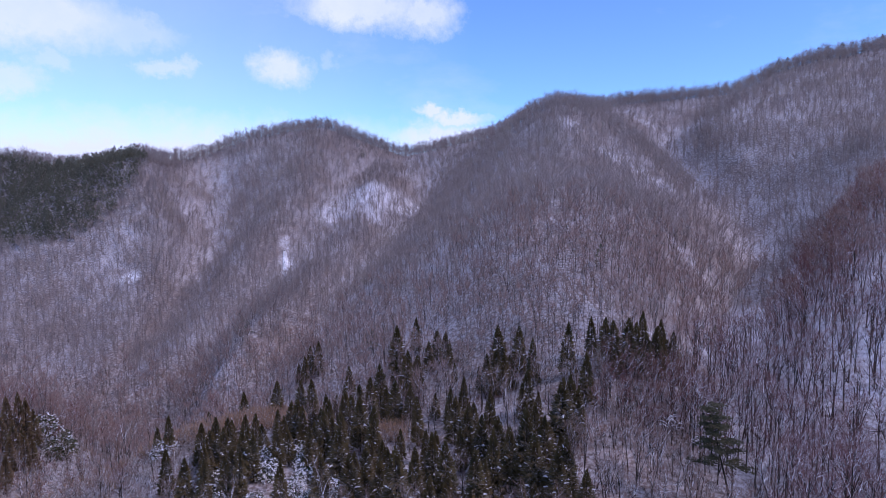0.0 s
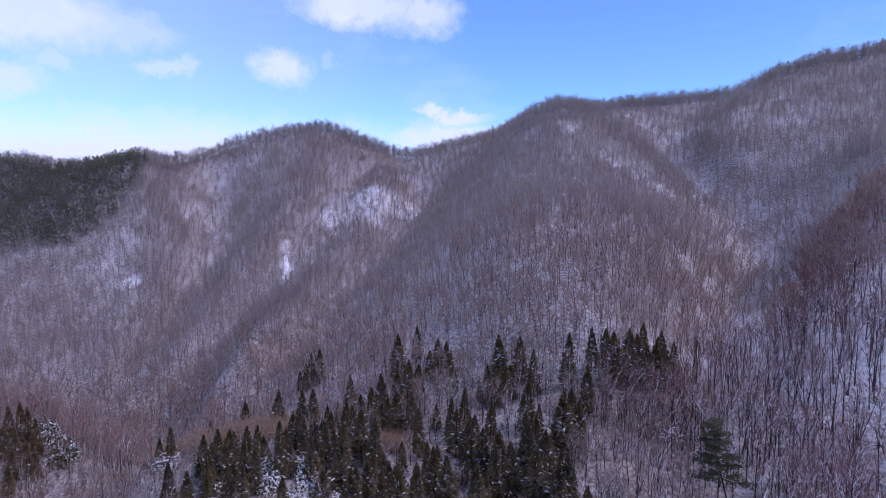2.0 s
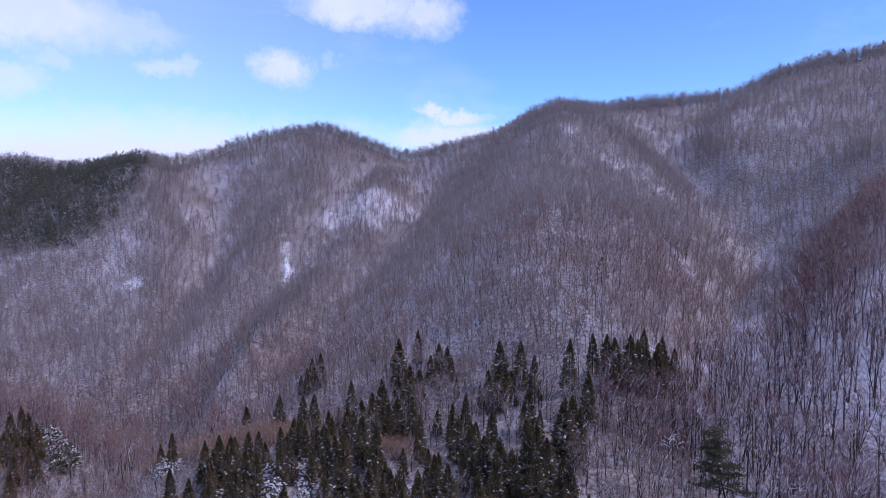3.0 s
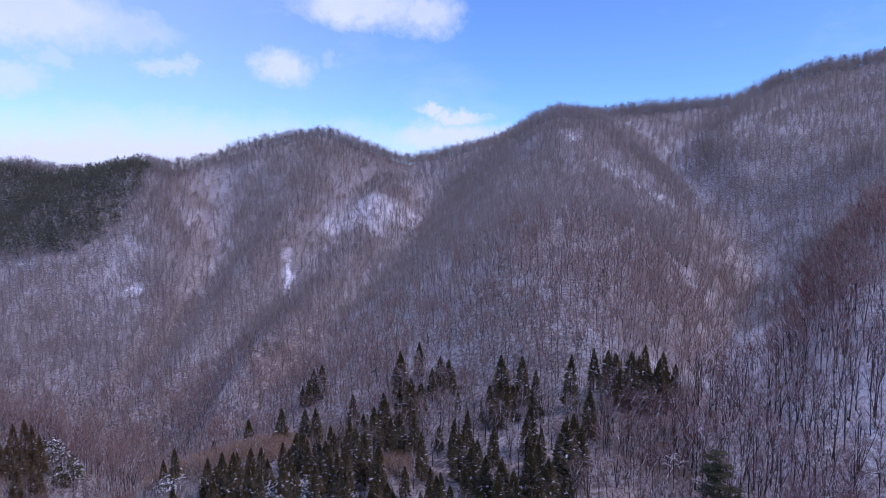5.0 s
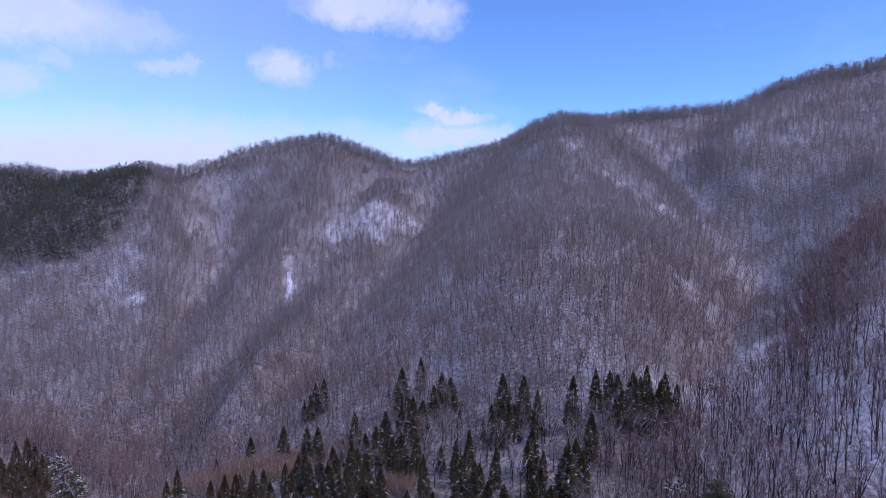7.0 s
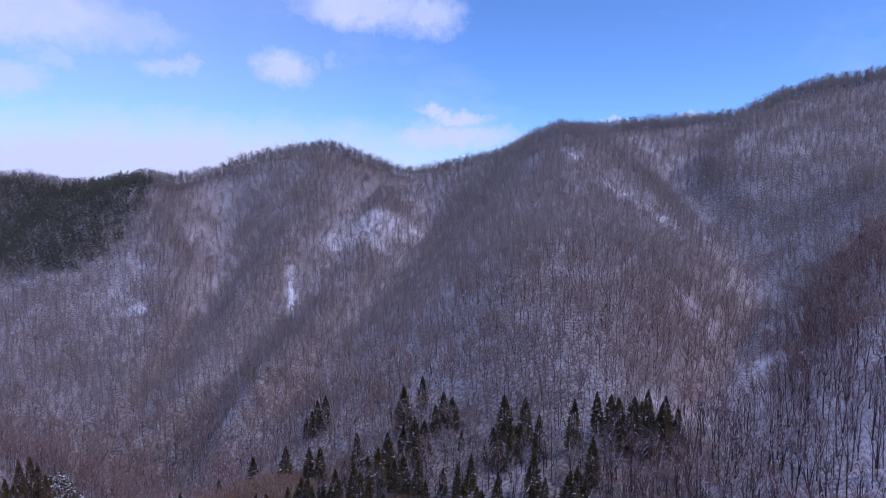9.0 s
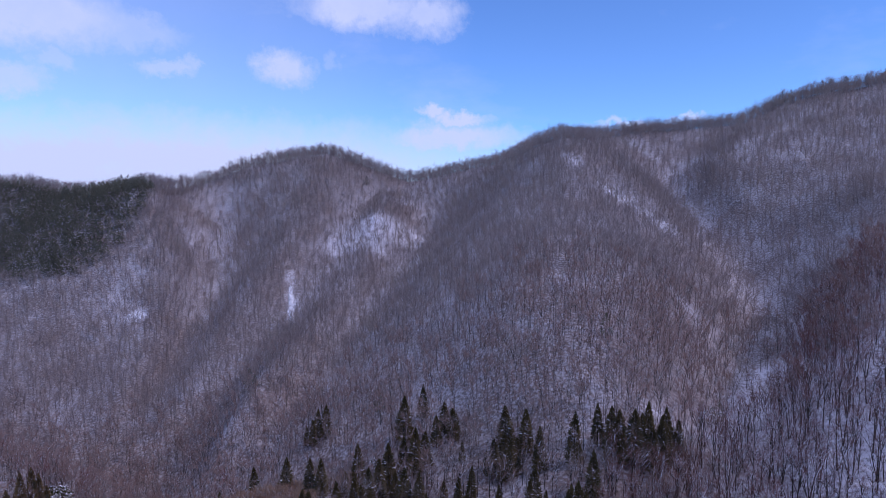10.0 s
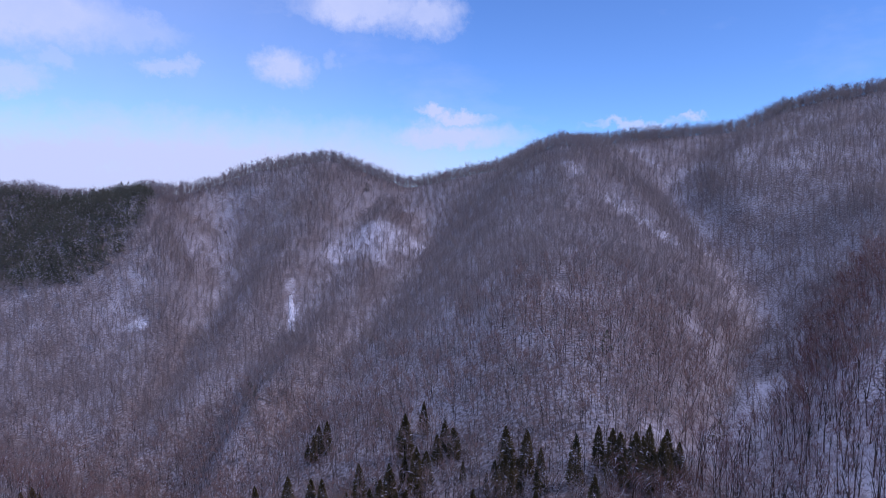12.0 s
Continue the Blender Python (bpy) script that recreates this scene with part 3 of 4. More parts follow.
def tufts(rng, at, out, length, width, sag=0.0, faces=3):
    """Sprays of needles: slim four-sided wedges pointing along out."""
    n = len(at)
    d = unit(out + np.array([0, 0, -sag]))
    side = unit(np.cross(d, np.array([0, 0, 1.0])) + rng.normal(0, 0.25, (n, 3)))
    top = np.cross(side, d)
    ln, wd = (np.broadcast_to(a, n)[:, None] for a in (length, width))
    verts = np.stack([at - side * wd / 2, at + side * wd / 2, at + top * wd * 0.35 + d * ln * 0.25, at + d * ln], 1)
    one = np.array([[0, 1, 2], [1, 3, 2], [3, 0, 2], [0, 3, 1]])[1:1 + faces]
    return verts.reshape(-1, 3), (np.arange(n)[:, None, None] * 4 + one[None]).reshape(-1, 3)


def cedar_crown(rng, h, radius, count, spray=0.125):
    """A narrow cone of upturned sprays, ragged, with a blunt tip."""
    s = np.sort(rng.uniform(0, 1, count)) ** 0.85
    z = h * (0.10 + 0.90 * s)
    r = radius * (1 - s ** 1.7) ** 0.8 * rng.uniform(0.35, 1.0, count) ** 0.5 * (1 + 0.16 * np.sin(s * 40 + rng.uniform(0, 6)))
    turn = rng.uniform(0, 2 * np.pi, count)
    way = np.stack([np.cos(turn), np.sin(turn), 0 * turn], -1)
    at = way * (r * 0.75)[:, None] + np.stack([0 * z, 0 * z, z - 0.3], -1)
    out = way + np.stack([0 * z, 0 * z, rng.uniform(-0.25, 0.75, count) + s ** 6 * 4], -1)
    size = (spray * h * (1.15 - 0.65 * s)) * rng.uniform(0.7, 1.3, count)
    return tufts(rng, at, out, size, size * 0.75, faces=2)


def spread(templates, x, y, z, h_scale, turn, lean, slot_shift, rng):
    """Many trees in one set of arrays: each place takes one template, turned, scaled and leant."""
    which = rng.integers(0, len(templates), len(x))
    pieces_v, pieces_t, pieces_s, at = [], [], [], 0
    for k, (v, t, s) in enumerate(templates):
        sel = np.where(which == k)[0]
        if not len(sel):
            continue
        c, sn = np.cos(turn[sel])[:, None], np.sin(turn[sel])[:, None]
        vx, vy, vz = (v[None, :, a] * h_scale[sel][:, None] for a in range(3))
        px = vx * c - vy * sn + lean[sel, 0][:, None] * vz + x[sel][:, None]
        py = vx * sn + vy * c + lean[sel, 1][:, None] * vz + y[sel][:, None]
        pz = vz + z[sel][:, None]
        pieces_v.append(np.stack([px, py, pz], -1).reshape(-1, 3))
        pieces_t.append((t[None] + (np.arange(len(sel)) * len(v))[:, None, None] + at).reshape(-1, 3))
        pieces_s.append(np.where(s[None] == 1, s[None] + slot_shift[sel][:, None], np.where(s[None] == 2, 5, 0)).ravel())
        at += len(sel) * len(v)
    return np.concatenate(pieces_v), np.concatenate(pieces_t), np.concatenate(pieces_s)


# ---- where things grow ----
# planted cedars: x, y and the height of the tip
CEDARS = {
    "slope": [(-18, 224, -43.3), (-11, 236, -42.2), (-13, 203, -48.0), (-9, 205, -50.0), (-17, 206, -52.0), (-2, 219, -43.9), (-5, 213, -46.8), (1, 212, -43.6), (2, 216, -47.0), (-53, 247, -54.4), (-57, 248, -56.8), (-58, 244, -60.1), (-61, 246, -63.5)],
    "stand": [(14, 186, -45.2), (17, 188, -44.2), (20, 188, -44.9), (22, 191, -46.5), (12, 188, -49.5), (16, 182, -49.0), (22, 184, -48.0), (19, 183, -47.0), (19, 197, -38.1), (25, 192, -37.2), (28, 180, -38.8)],
    "clump": [(38, 178, -33.2), (47, 184, -32.7), (50, 180, -32.3), (53, 179, -33.1), (56, 175, -31.6), (58, 176, -32.9), (61, 178, -28.4), (64, 175, -34.9), (69, 183, -33.8), (72, 181, -37.0), (66, 180, -35.0), (40, 162, -39.1), (48, 176, -38.0), (52, 174, -37.0), (61, 173, -36.5), (67, 176, -37.5)],
    "pair": [(30, 146, -39.8), (33, 148, -41.3), (34.5, 147, -44.0)],
    "grove": [(-32, 201, -50.8), (-21, 196, -51.1), (-15, 178, -51.3), (-58, 201, -58.3), (-70, 204, -63.3), (-49, 199, -57.9), (-44, 194, -55.9), (-79, 166, -58.3), (-82, 165, -61.3), (-65, 154, -56.0), (-60, 161, -57.0), (-77, 190, -66.5), (-57, 166, -58.0), (-53, 163, -56.6), (-36, 177, -55.5), (-36, 196, -61.0), (-7, 160, -50.8), (2, 172, -51.5), (4, 200, -54.5), (-27, 186, -55.0), (-24, 190, -54.0), (-41, 181, -57.5), (-18, 184, -55.0), (-30, 176, -53.5), (-46, 172, -56.0), (-40, 165, -55.0), (-33, 166, -53.5), (-23, 160, -51.0), (-18, 150, -50.0), (-27, 152, -52.0), (-61, 150, -56.5), (-52, 148, -55.5), (-48, 145, -55.5)],
    "front": [(19, 131, -44.6), (-9, 115, -46.5), (-6, 121, -49.1), (-2, 135, -51.0), (6, 148, -49.5), (9, 139, -48.5), (13, 135, -47.5), (20, 141, -47.5), (23, 132, -46.5), (-2, 130, -49.5), (1, 124, -49.0), (24, 119, -49.0), (26, 121, -47.5), (28, 112, -50.0), (11, 126, -47.5), (15, 127, -47.0), (20, 124, -47.5), (-36, 126, -54.5), (-25, 138, -51.5), (-27, 127, -52.5), (-48, 134, -55.5), (-20, 122, -51.0), (7, 118, -48.5)],
    "knoll": [(-149, 197, -62.5), (-147, 200, -62.0), (-144, 199, -63.5), (-139, 196, -66.5), (-139, 186, -67.5), (-144, 188, -66.0), (-148, 189, -65.0), (-146, 183, -67.0), (-135, 179, -70.0), (-135, 185, -70.0), (-130, 170, -72.0), (-131, 183, -72.0)],
}
CEDAR_SPOTS = [(x, y, min(max(tip - float(ground(x, y)), 7.5), 18.5)) for group in CEDARS.values() for x, y, tip in group]
fill = np.random.default_rng(21)
for _ in range(1600):  # the rest of the planted grove, lower and closer
    x, y = fill.uniform(-70, 30), fill.uniform(108, 182)
    if len(CEDAR_SPOTS) < 190 and not (-50 < x < -20 and y < 146) and y < 185 - 0.45 * abs(x + 18) and y > 112 + 0.5 * max(0, -x - 25) and math.hypot(x + 15, y - 167) > 6.5 and math.hypot(x + 14, y - 158) > 3.5 and all(math.hypot(x - a, y - b) > 3.1 for a, b, _ in CEDAR_SPOTS):
        CEDAR_SPOTS.append((round(x, 1), round(y, 1), round(fill.uniform(8.5, 13.5), 1)))
PINE_AT = (60.5, 120.0)
RED_PATCHES = [(-66, 194, 18), (58, 160, 17), (68, 174, 14), (46, 158, 10), (130, 208, 22), (152, 232, 22), (182, 264, 24), (245, 310, 24), (-150, 195, 24), (-12, 172, 9), (215, 300, 22)]
THIN = [(-20, 140, 40, 0.35), (-32, 140, 18, 0.1), (-76, 183, 12, 0.0), (-70, 188, 14, 0.0), (-62, 192, 14, 0.0), (66, 125, 10, 0.3), (-68, 172, 16, 0.12), (-55, 180, 14, 0.12), (-15, 172, 10, 0.0)]  # x, y, radius, share of trees left
DARK_WOOD = [(-680, 640), (-300, 560), (-262, 530), (-258, 500), (-262, 460), (-288, 436), (-340, 448), (-400, 476), (-470, 490), (-680, 530)]


# low scrub on the knoll and along the grove's ridge, with few tall trees
SCRUB = [(-200, 226), (-150, 220), (-118, 205), (-92, 214), (-60, 238), (-30, 222), (-48, 196), (-72, 172), (-60, 140), (-40, 96), (-220, 96), (-230, 180)]


def inside(x, y, corners):
    hit = np.zeros(np.shape(x), bool)
    for (x0, y0), (x1, y1) in zip(corners, corners[1:] + corners[:1]):
        cross = ((y0 > y) != (y1 > y)) & (x < (x1 - x0) * (y - y0) / (y1 - y0 + 1e-9) + x0)
        hit ^= cross
    return hit


def sites(rng, step, x0, x1, y0, y1):
    """A jittered grid of places for bare trees, thinned in hollows and kept out of clearings and conifer stands."""
    xs, ys = np.meshgrid(np.arange(x0, x1, step), np.arange(y0, y1, step))
    x = xs.ravel() + rng.uniform(-0.48, 0.48, xs.size) * step
    y = ys.ravel() + rng.uniform(-0.48, 0.48, xs.size) * step
    close = np.where(ground(x, y) < -58, 1.0, np.clip(0.92 + 0.05 * convexity(x, y), 0.65, 1.0))  # the valley's wood is closest
    keep = (np.abs(x) < 0.78 * y + 25) & (rng.random(x.size) < close)
    for a, b, wide, _, share in DRIFTS:
        keep &= (off_line(x, y, a, b) > wide * rng.uniform(0.7, 1.25, x.size)) | (rng.random(x.size) < share)
    for a, b, wide, share in THIN:
        keep &= (np.hypot(x - a, y - b) > wide) | (rng.random(x.size) < share)
    keep &= ~inside(x, y, DARK_WOOD)
    keep &= ~inside(x, y, SCRUB) | (rng.random(x.size) < 0.16)
    spots = np.array([(a, b) for a, b, _ in CEDAR_SPOTS])
    x, y = x[keep], y[keep]
    free = np.hypot(x[:, None] - spots[:, 0], y[:, None] - spots[:, 1]).min(1) > 4.2
    free &= np.hypot(x - PINE_AT[0], y - PINE_AT[1]) > 5
    return x[free], y[free]


def behind(x, y, eye=(0.0, 0.0, 35.0), rise=24.0):
    """Whether a ridge stands between the valley's middle and a tree top."""
    top = ground(x, y) + rise
    hidden = np.zeros(len(x), bool)
    for f in np.linspace(0.25, 0.985, 40):
        hidden |= ground(x * f, y * f) + 1.5 > eye[2] + (top - eye[2]) * f
    return hidden


def stand_of(rng, x, y, h_low, h_high, h_made, templates):
    z = ground(x, y)
    e = 4.0
    slope = np.stack([ground(x + e, y) - ground(x - e, y), ground(x, y + e) - ground(x, y - e)], -1) / (2 * e)
    lean = -slope * 0.10 + rng.normal(0, 0.035, (len(x), 2))
    red = np.zeros(len(x), bool)
    for a, b, r in RED_PATCHES:
        red |= (np.hypot(x - a, y - b) < r * rng.uniform(0.6, 1.3, len(x))) & (rng.random(len(x)) < (0.45 if a > 100 else 0.7))
    pale = (~red) & (rng.random(len(x)) < 0.10)
    shift = np.where(red, 1, np.where(pale, 2, 0))
    scale = rng.uniform(h_low, h_high, len(x)) / h_made
    return spread(templates, x, y, z - 0.1, scale, rng.uniform(0, 2 * np.pi, len(x)), lean, shift, rng)


WOOD_MATERIALS = [BARK, TWIG, RED_TWIG, PALE_TWIG, ORANGE_TWIG, OPEN_SNOW]
rng = np.random.default_rng(5)
FAR_TREES = [canopy_tree(rng, 12.0, 81, 0.114, 0.34, 1.25) for _ in range(18)]
CREST_TREES = [canopy_tree(rng, 12.0, 84, 0.13, 0.12, 1.3) for _ in range(12)]
MID_TREES = [bare_tree(rng, 13.0, 3, 2, 9, 6, 165, 0.066, True, 0.45, 0.45, stout=0.006, steep=2.0, bough=0.026, sprig=(0.10, 0.25), snow_lines=11, girth=0.0090) for _ in range(14)]
NEAR_TREES = [bare_tree(rng, 15.0, 5, 5, 14, 44, 300, 0.034, True, reach=1.15, stout=0.015, steep=8.0, capped=True, bough=0.036, sprig=(0.08, 0.20), girth=0.0132) for _ in range(12)]
LOW_TREES = [bare_tree(rng, 15.0, 3, 3, 14, 30, 190, 0.046, True, reach=1.0, stout=0.010, steep=10.0, bough=0.028, sprig=(0.09, 0.22), snow_lines=14, snow_wide=0.055) for _ in range(12)]


def build_woods():
    r = np.random.default_rng(8)
    x, y = sites(r, 4.7, -640, 640, 262, 692)
    keep = y > 262 + 62 * r.random(len(y))  # it thins out into the valley's wood
    x, y = x[keep], y[keep]
    more_x, more_y = sites(r, 4.6, -640, 640, 292, 692)
    crest = convexity(more_x, more_y) > 2.0  # ribs and crests have young growth between the trees, branched to the ground
    more_x, more_y = more_x[crest], more_y[crest]
    for name in ("back", "back_east"):  # and a close hedge of it runs along the skyline
        for a, b in zip(CRESTS[name][:-1], CRESTS[name][1:]):
            if max(abs(a[0]), abs(b[0])) < 660:
                n = int(math.hypot(a[0] - b[0], a[1] - b[1]) * (2.2 if name == "back_east" else 1.3))
                s = r.random(n)
                more_x = np.concatenate([more_x, a[0] + (b[0] - a[0]) * s + r.normal(0, 3.5, n)])
                more_y = np.concatenate([more_y, a[1] + (b[1] - a[1]) * s + r.normal(-2, 3.5, n)])
    open_ground = ~inside(more_x, more_y, DARK_WOOD)
    more_x, more_y = more_x[open_ground], more_y[open_ground]
    keep = ~behind(x, y)  # the slopes turned away from the valley are open
    x, y = x[keep], y[keep]
    keep = ~behind(more_x, more_y) | (r.random(len(more_x)) < 0.35)
    more_x, more_y = more_x[keep], more_y[keep]
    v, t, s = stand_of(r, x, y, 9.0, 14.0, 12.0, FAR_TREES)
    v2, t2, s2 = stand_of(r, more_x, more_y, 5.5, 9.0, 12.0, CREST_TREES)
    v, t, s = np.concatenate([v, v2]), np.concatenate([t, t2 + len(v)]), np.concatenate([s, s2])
    # far stems and twigs carry the haze in their colour
    ob = new("mountain_woodland", mesh_of("mountain_woodland", v, t, [HAZED_BARK, HAZED_TWIG, RED_TWIG, PALE_TWIG, ORANGE_TWIG], s))
    tagged(ob, "leafless grey-brown broadleaf woodland covering the snowy mountainside", "woodland", kind="stuff")
    x, y = sites(r, 4.25, -300, 300, 196, 326)
    keep = y < 262 + 62 * r.random(len(y))
    x, y = x[keep], y[keep]
    v, t, s = stand_of(r, x, y, 10.0, 16.0, 13.0, MID_TREES)
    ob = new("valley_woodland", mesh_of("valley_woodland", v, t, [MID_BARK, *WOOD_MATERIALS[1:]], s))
    tagged(ob, "leafless broadleaf woodland with snow on its boughs along the valley", "woodland", kind="stuff")
    x, y = sites(r, 4.2, -230, 230, 96, 196)
    kept = (x < 92) | (r.random(len(x)) < 0.72)
    x, y = x[kept], y[kept]
    near = (x > 62) & (x < 160) & (y < 196) & ~((x < 78) & (y > 166))  # the trees that the drone passes nearest stand singly
    order = np.cumsum(near)
    near &= order <= 300
    far_x, far_y = x[~near], y[~near]
    for a, b, wide, n in [(57, 161, 15, 60), (68, 173, 10, 20), (128, 206, 20, 35), (152, 232, 22, 25), (182, 264, 22, 15)]:  # close young red-twigged growth
        turn, off = r.uniform(0, 2 * np.pi, n), wide * np.sqrt(r.random(n))
        far_x, far_y = np.concatenate([far_x, a + off * np.cos(turn)]), np.concatenate([far_y, b + off * np.sin(turn)])
    spots = np.array([(a, b) for a, b, _ in CEDAR_SPOTS])
    clear = np.hypot(far_x[:, None] - spots[:, 0], far_y[:, None] - spots[:, 1]).min(1) > 3.0
    v, t, s = stand_of(r, far_x[clear], far_y[clear], 8.0, 14.0, 15.0, LOW_TREES)
    ob = new("foreground_woodland", mesh_of("foreground_woodland", v, t, WOOD_MATERIALS, s))
    tagged(ob, "bare twiggy broadleaf trees dusted with snow on the lower slope", "woodland", kind="stuff")
    return x[near], y[near]


def build_single_trees(x, y):
    """Bare trees with a trunk and a crown of twigs, one thing each."""
    r = np.random.default_rng(12)
    first = []
    for v, t, s in NEAR_TREES:
        made = {}
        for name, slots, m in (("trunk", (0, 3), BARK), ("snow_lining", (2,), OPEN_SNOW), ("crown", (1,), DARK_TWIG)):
            used, back_to = np.unique(t[np.isin(s, slots)], return_inverse=True)
            made[name] = mesh_of(name, v[used], back_to.reshape(-1, 3), [m])
        made["red_crown"] = made["crown"].copy()
        made["red_crown"].materials[0] = RED_TWIG
        first.append(made)
    for a, b in list(zip(x, y))[:300]:
        made = first[r.integers(0, len(first))]
        is_red = any(math.hypot(a - p, b - q) < w for p, q, w in RED_PATCHES) and r.random() < 0.7
        tree = new("bare_tree")
        trunk = part("trunk", made["trunk"], tree, "dark slender trunk and boughs")
        tagged(part("snow_lining", made["snow_lining"], trunk, "white snow along the boughs"), kind="stuff")
        part("crown", made["red_crown" if is_red else "crown"], tree, "fine reddish twigs" if is_red else "fine brown twigs")
        k = r.uniform(13.0, 20.5) / 15.0
        tree.matrix_basis = Matrix.LocRotScale((a, b, float(ground(a, b)) - 0.1), Euler((r.normal(0, 0.03), r.normal(0, 0.03) - 0.03, r.uniform(0, 6.28))), (k, k, k))
        tagged(tree, "bare tree with reddish-brown twigs and snowy boughs" if is_red else "tall leafless tree with dark stems and snow-lined boughs", "tree", "bare trees on the near slope")


NEAR_X, NEAR_Y = build_woods()
build_single_trees(NEAR_X, NEAR_Y)


def build_snowy_trees():
    """Low trees whose bent boughs still carry thick snow."""
    r = np.random.default_rng(15)
    for x, y, h in [(57.5, 148, 9.0), (60.5, 149, 8.0), (64.0, 143, 8.5), (47.0, 121, 8.0), (96.0, 208, 9.0), (84.0, 120, 7.5)]:
        tree = new("snowy_tree")
        stem = np.array([[0, 0, -0.3], [0.2, 0.1, 0.42 * h], [0.1, -0.2, 0.80 * h]])
        v, t = tubes(stem[:-1], stem[1:], np.array([0.13, 0.09]), np.array([0.09, 0.04]), 5)
        trunk = part("trunk", mesh_of("trunk", v, t, [BARK]), tree)
        for k in range(9):
            turn, s = k * 2.4 + r.uniform(0, 0.8), r.uniform(0.45, 0.98)
            p = stem[1] + (stem[2] - stem[1]) * (s - 0.42) / 0.58
            line = [p]
            for step in range(4):  # it rises, then bows outward
                way = np.array([math.cos(turn), math.sin(turn), 0.75 - 0.32 * step])
                line.append(line[-1] + unit(way + r.normal(0, 0.18, 3)) * h * 0.085)
            line = np.array(line)
            thick = np.linspace(0.055, 0.015, 5)
            v, t = tubes(line[:-1], line[1:], thick[:-1], thick[1:], 4)
            bough = part("bough", mesh_of("bough", v, t, [BARK]), tree)
            up = line + np.array([0, 0, 0.05])
            cap = np.array([0.03, 0.085, 0.10, 0.075, 0.02]) * r.uniform(0.7, 1.15)
            v, t = tubes(up[:-1], up[1:], cap[:-1], cap[1:], 5)
            part("snow_cap", mesh_of("snow_cap", v, t, [OPEN_SNOW], smooth=True), bough, "thick white snow")
        tree.matrix_basis = pose(x, y, float(ground(x, y)) - 0.05, 0, 0, r.uniform(0, 360))
        tagged(tree, "low bare tree with thick white snow on bowed boughs", "tree", "snow-laden low trees")


build_snowy_trees()


def build_cedars():
    r = np.random.default_rng(31)
    made = []
    for _ in range(7):
        v, t = cedar_crown(r, 15.0, r.uniform(2.4, 2.9), 900, 0.078)
        crown = mesh_of("crown", v, t, [CEDAR])
        v, t = tubes(np.array([[0, 0, -0.5], [0, 0, 6.0]]), np.array([[0, 0, 6.0], [0, 0, 14.4]]), np.array([0.24, 0.17]), np.array([0.17, 0.02]), 6)
        made.append((crown, mesh_of("trunk", v, t, [BARK])))
    clumps = []
    for _ in range(4):
        n = 76
        s = r.uniform(0.03, 0.97, n) ** 1.3
        a = r.uniform(0, 2 * np.pi, n)
        reach = 2.75 * (1 - s ** 1.7) ** 0.8 * r.uniform(0.75, 1.1, n)
        at = np.stack([np.cos(a) * reach, np.sin(a) * reach, 15.0 * (0.1 + 0.9 * s) + 0.15], -1)
        v, t = tufts(r, at, np.stack([np.cos(a), np.sin(a), 0 * a], -1), 0.07 + 0.24 * r.random(n) ** 3, 0.07 + 0.20 * r.random(n) ** 3, sag=0.2)
        clumps.append(mesh_of("snow_clumps", v, t, [OPEN_SNOW]))
    brown = []
    for crown, trunk in made:
        other = crown.copy()
        other.materials[0] = CEDAR_BROWN
        brown.append((other, trunk))
    for x, y, h in CEDAR_SPOTS:
        crown, trunk = (brown if x < -125 else made)[r.integers(0, len(made))]
        tree = new("cedar_tree")
        part("trunk", trunk, tree)
        needles = part("crown", crown, tree, "dense upturned sprays of needles")
        part("snow_clumps", clumps[r.integers(0, len(clumps))], needles, "small white clumps of snow on the sprays")
        k, wide = h / 15.0, h / 15.0 * r.uniform(0.85, 1.2)
        tree.matrix_basis = Matrix.LocRotScale((x, y, float(ground(x, y))), Euler((r.normal(0, 0.02), r.normal(0, 0.02), r.uniform(0, 6.28))), (wide, wide, k))
        if x < -125:
            tagged(tree, "rust-brown winter cedar on a wooded knoll", "tree", "cedars on the knoll")
        else:
            tagged(tree, "dark green conical cedar flecked with snow" if h > 13.6 else "low dark olive cedar flecked with snow", "tree", "planted cedars")


build_cedars()


def build_dark_wood():
    r = np.random.default_rng(41)
    xs, ys = np.meshgrid(np.arange(-680, -255, 4.3), np.arange(445, 640, 4.3))
    x, y = xs.ravel() + r.uniform(-2, 2, xs.size), ys.ravel() + r.uniform(-2, 2, xs.size)
    keep = inside(x, y, DARK_WOOD) & (np.abs(x) < 0.84 * y + 30)
    x, y = x[keep], y[keep]
    shapes = []
    for _ in range(6):
        v, t = cedar_crown(r, 12.0, 3.0, 44, 0.18)
        shapes.append((v, t, np.ones(len(t), int)))
    n = len(x)
    v, t, s = spread(shapes, x, y, ground(x, y), r.uniform(0.65, 1.1, n), r.uniform(0, 6.28, n), r.normal(0, 0.02, (n, 2)), np.zeros(n, int), r)
    ob = new("conifer_wood", mesh_of("conifer_wood", v, t, [DARK_CONIFER]))
    tagged(ob, "dense dark green conifer wood on the far ridge", "woodland", kind="stuff")


build_dark_wood()


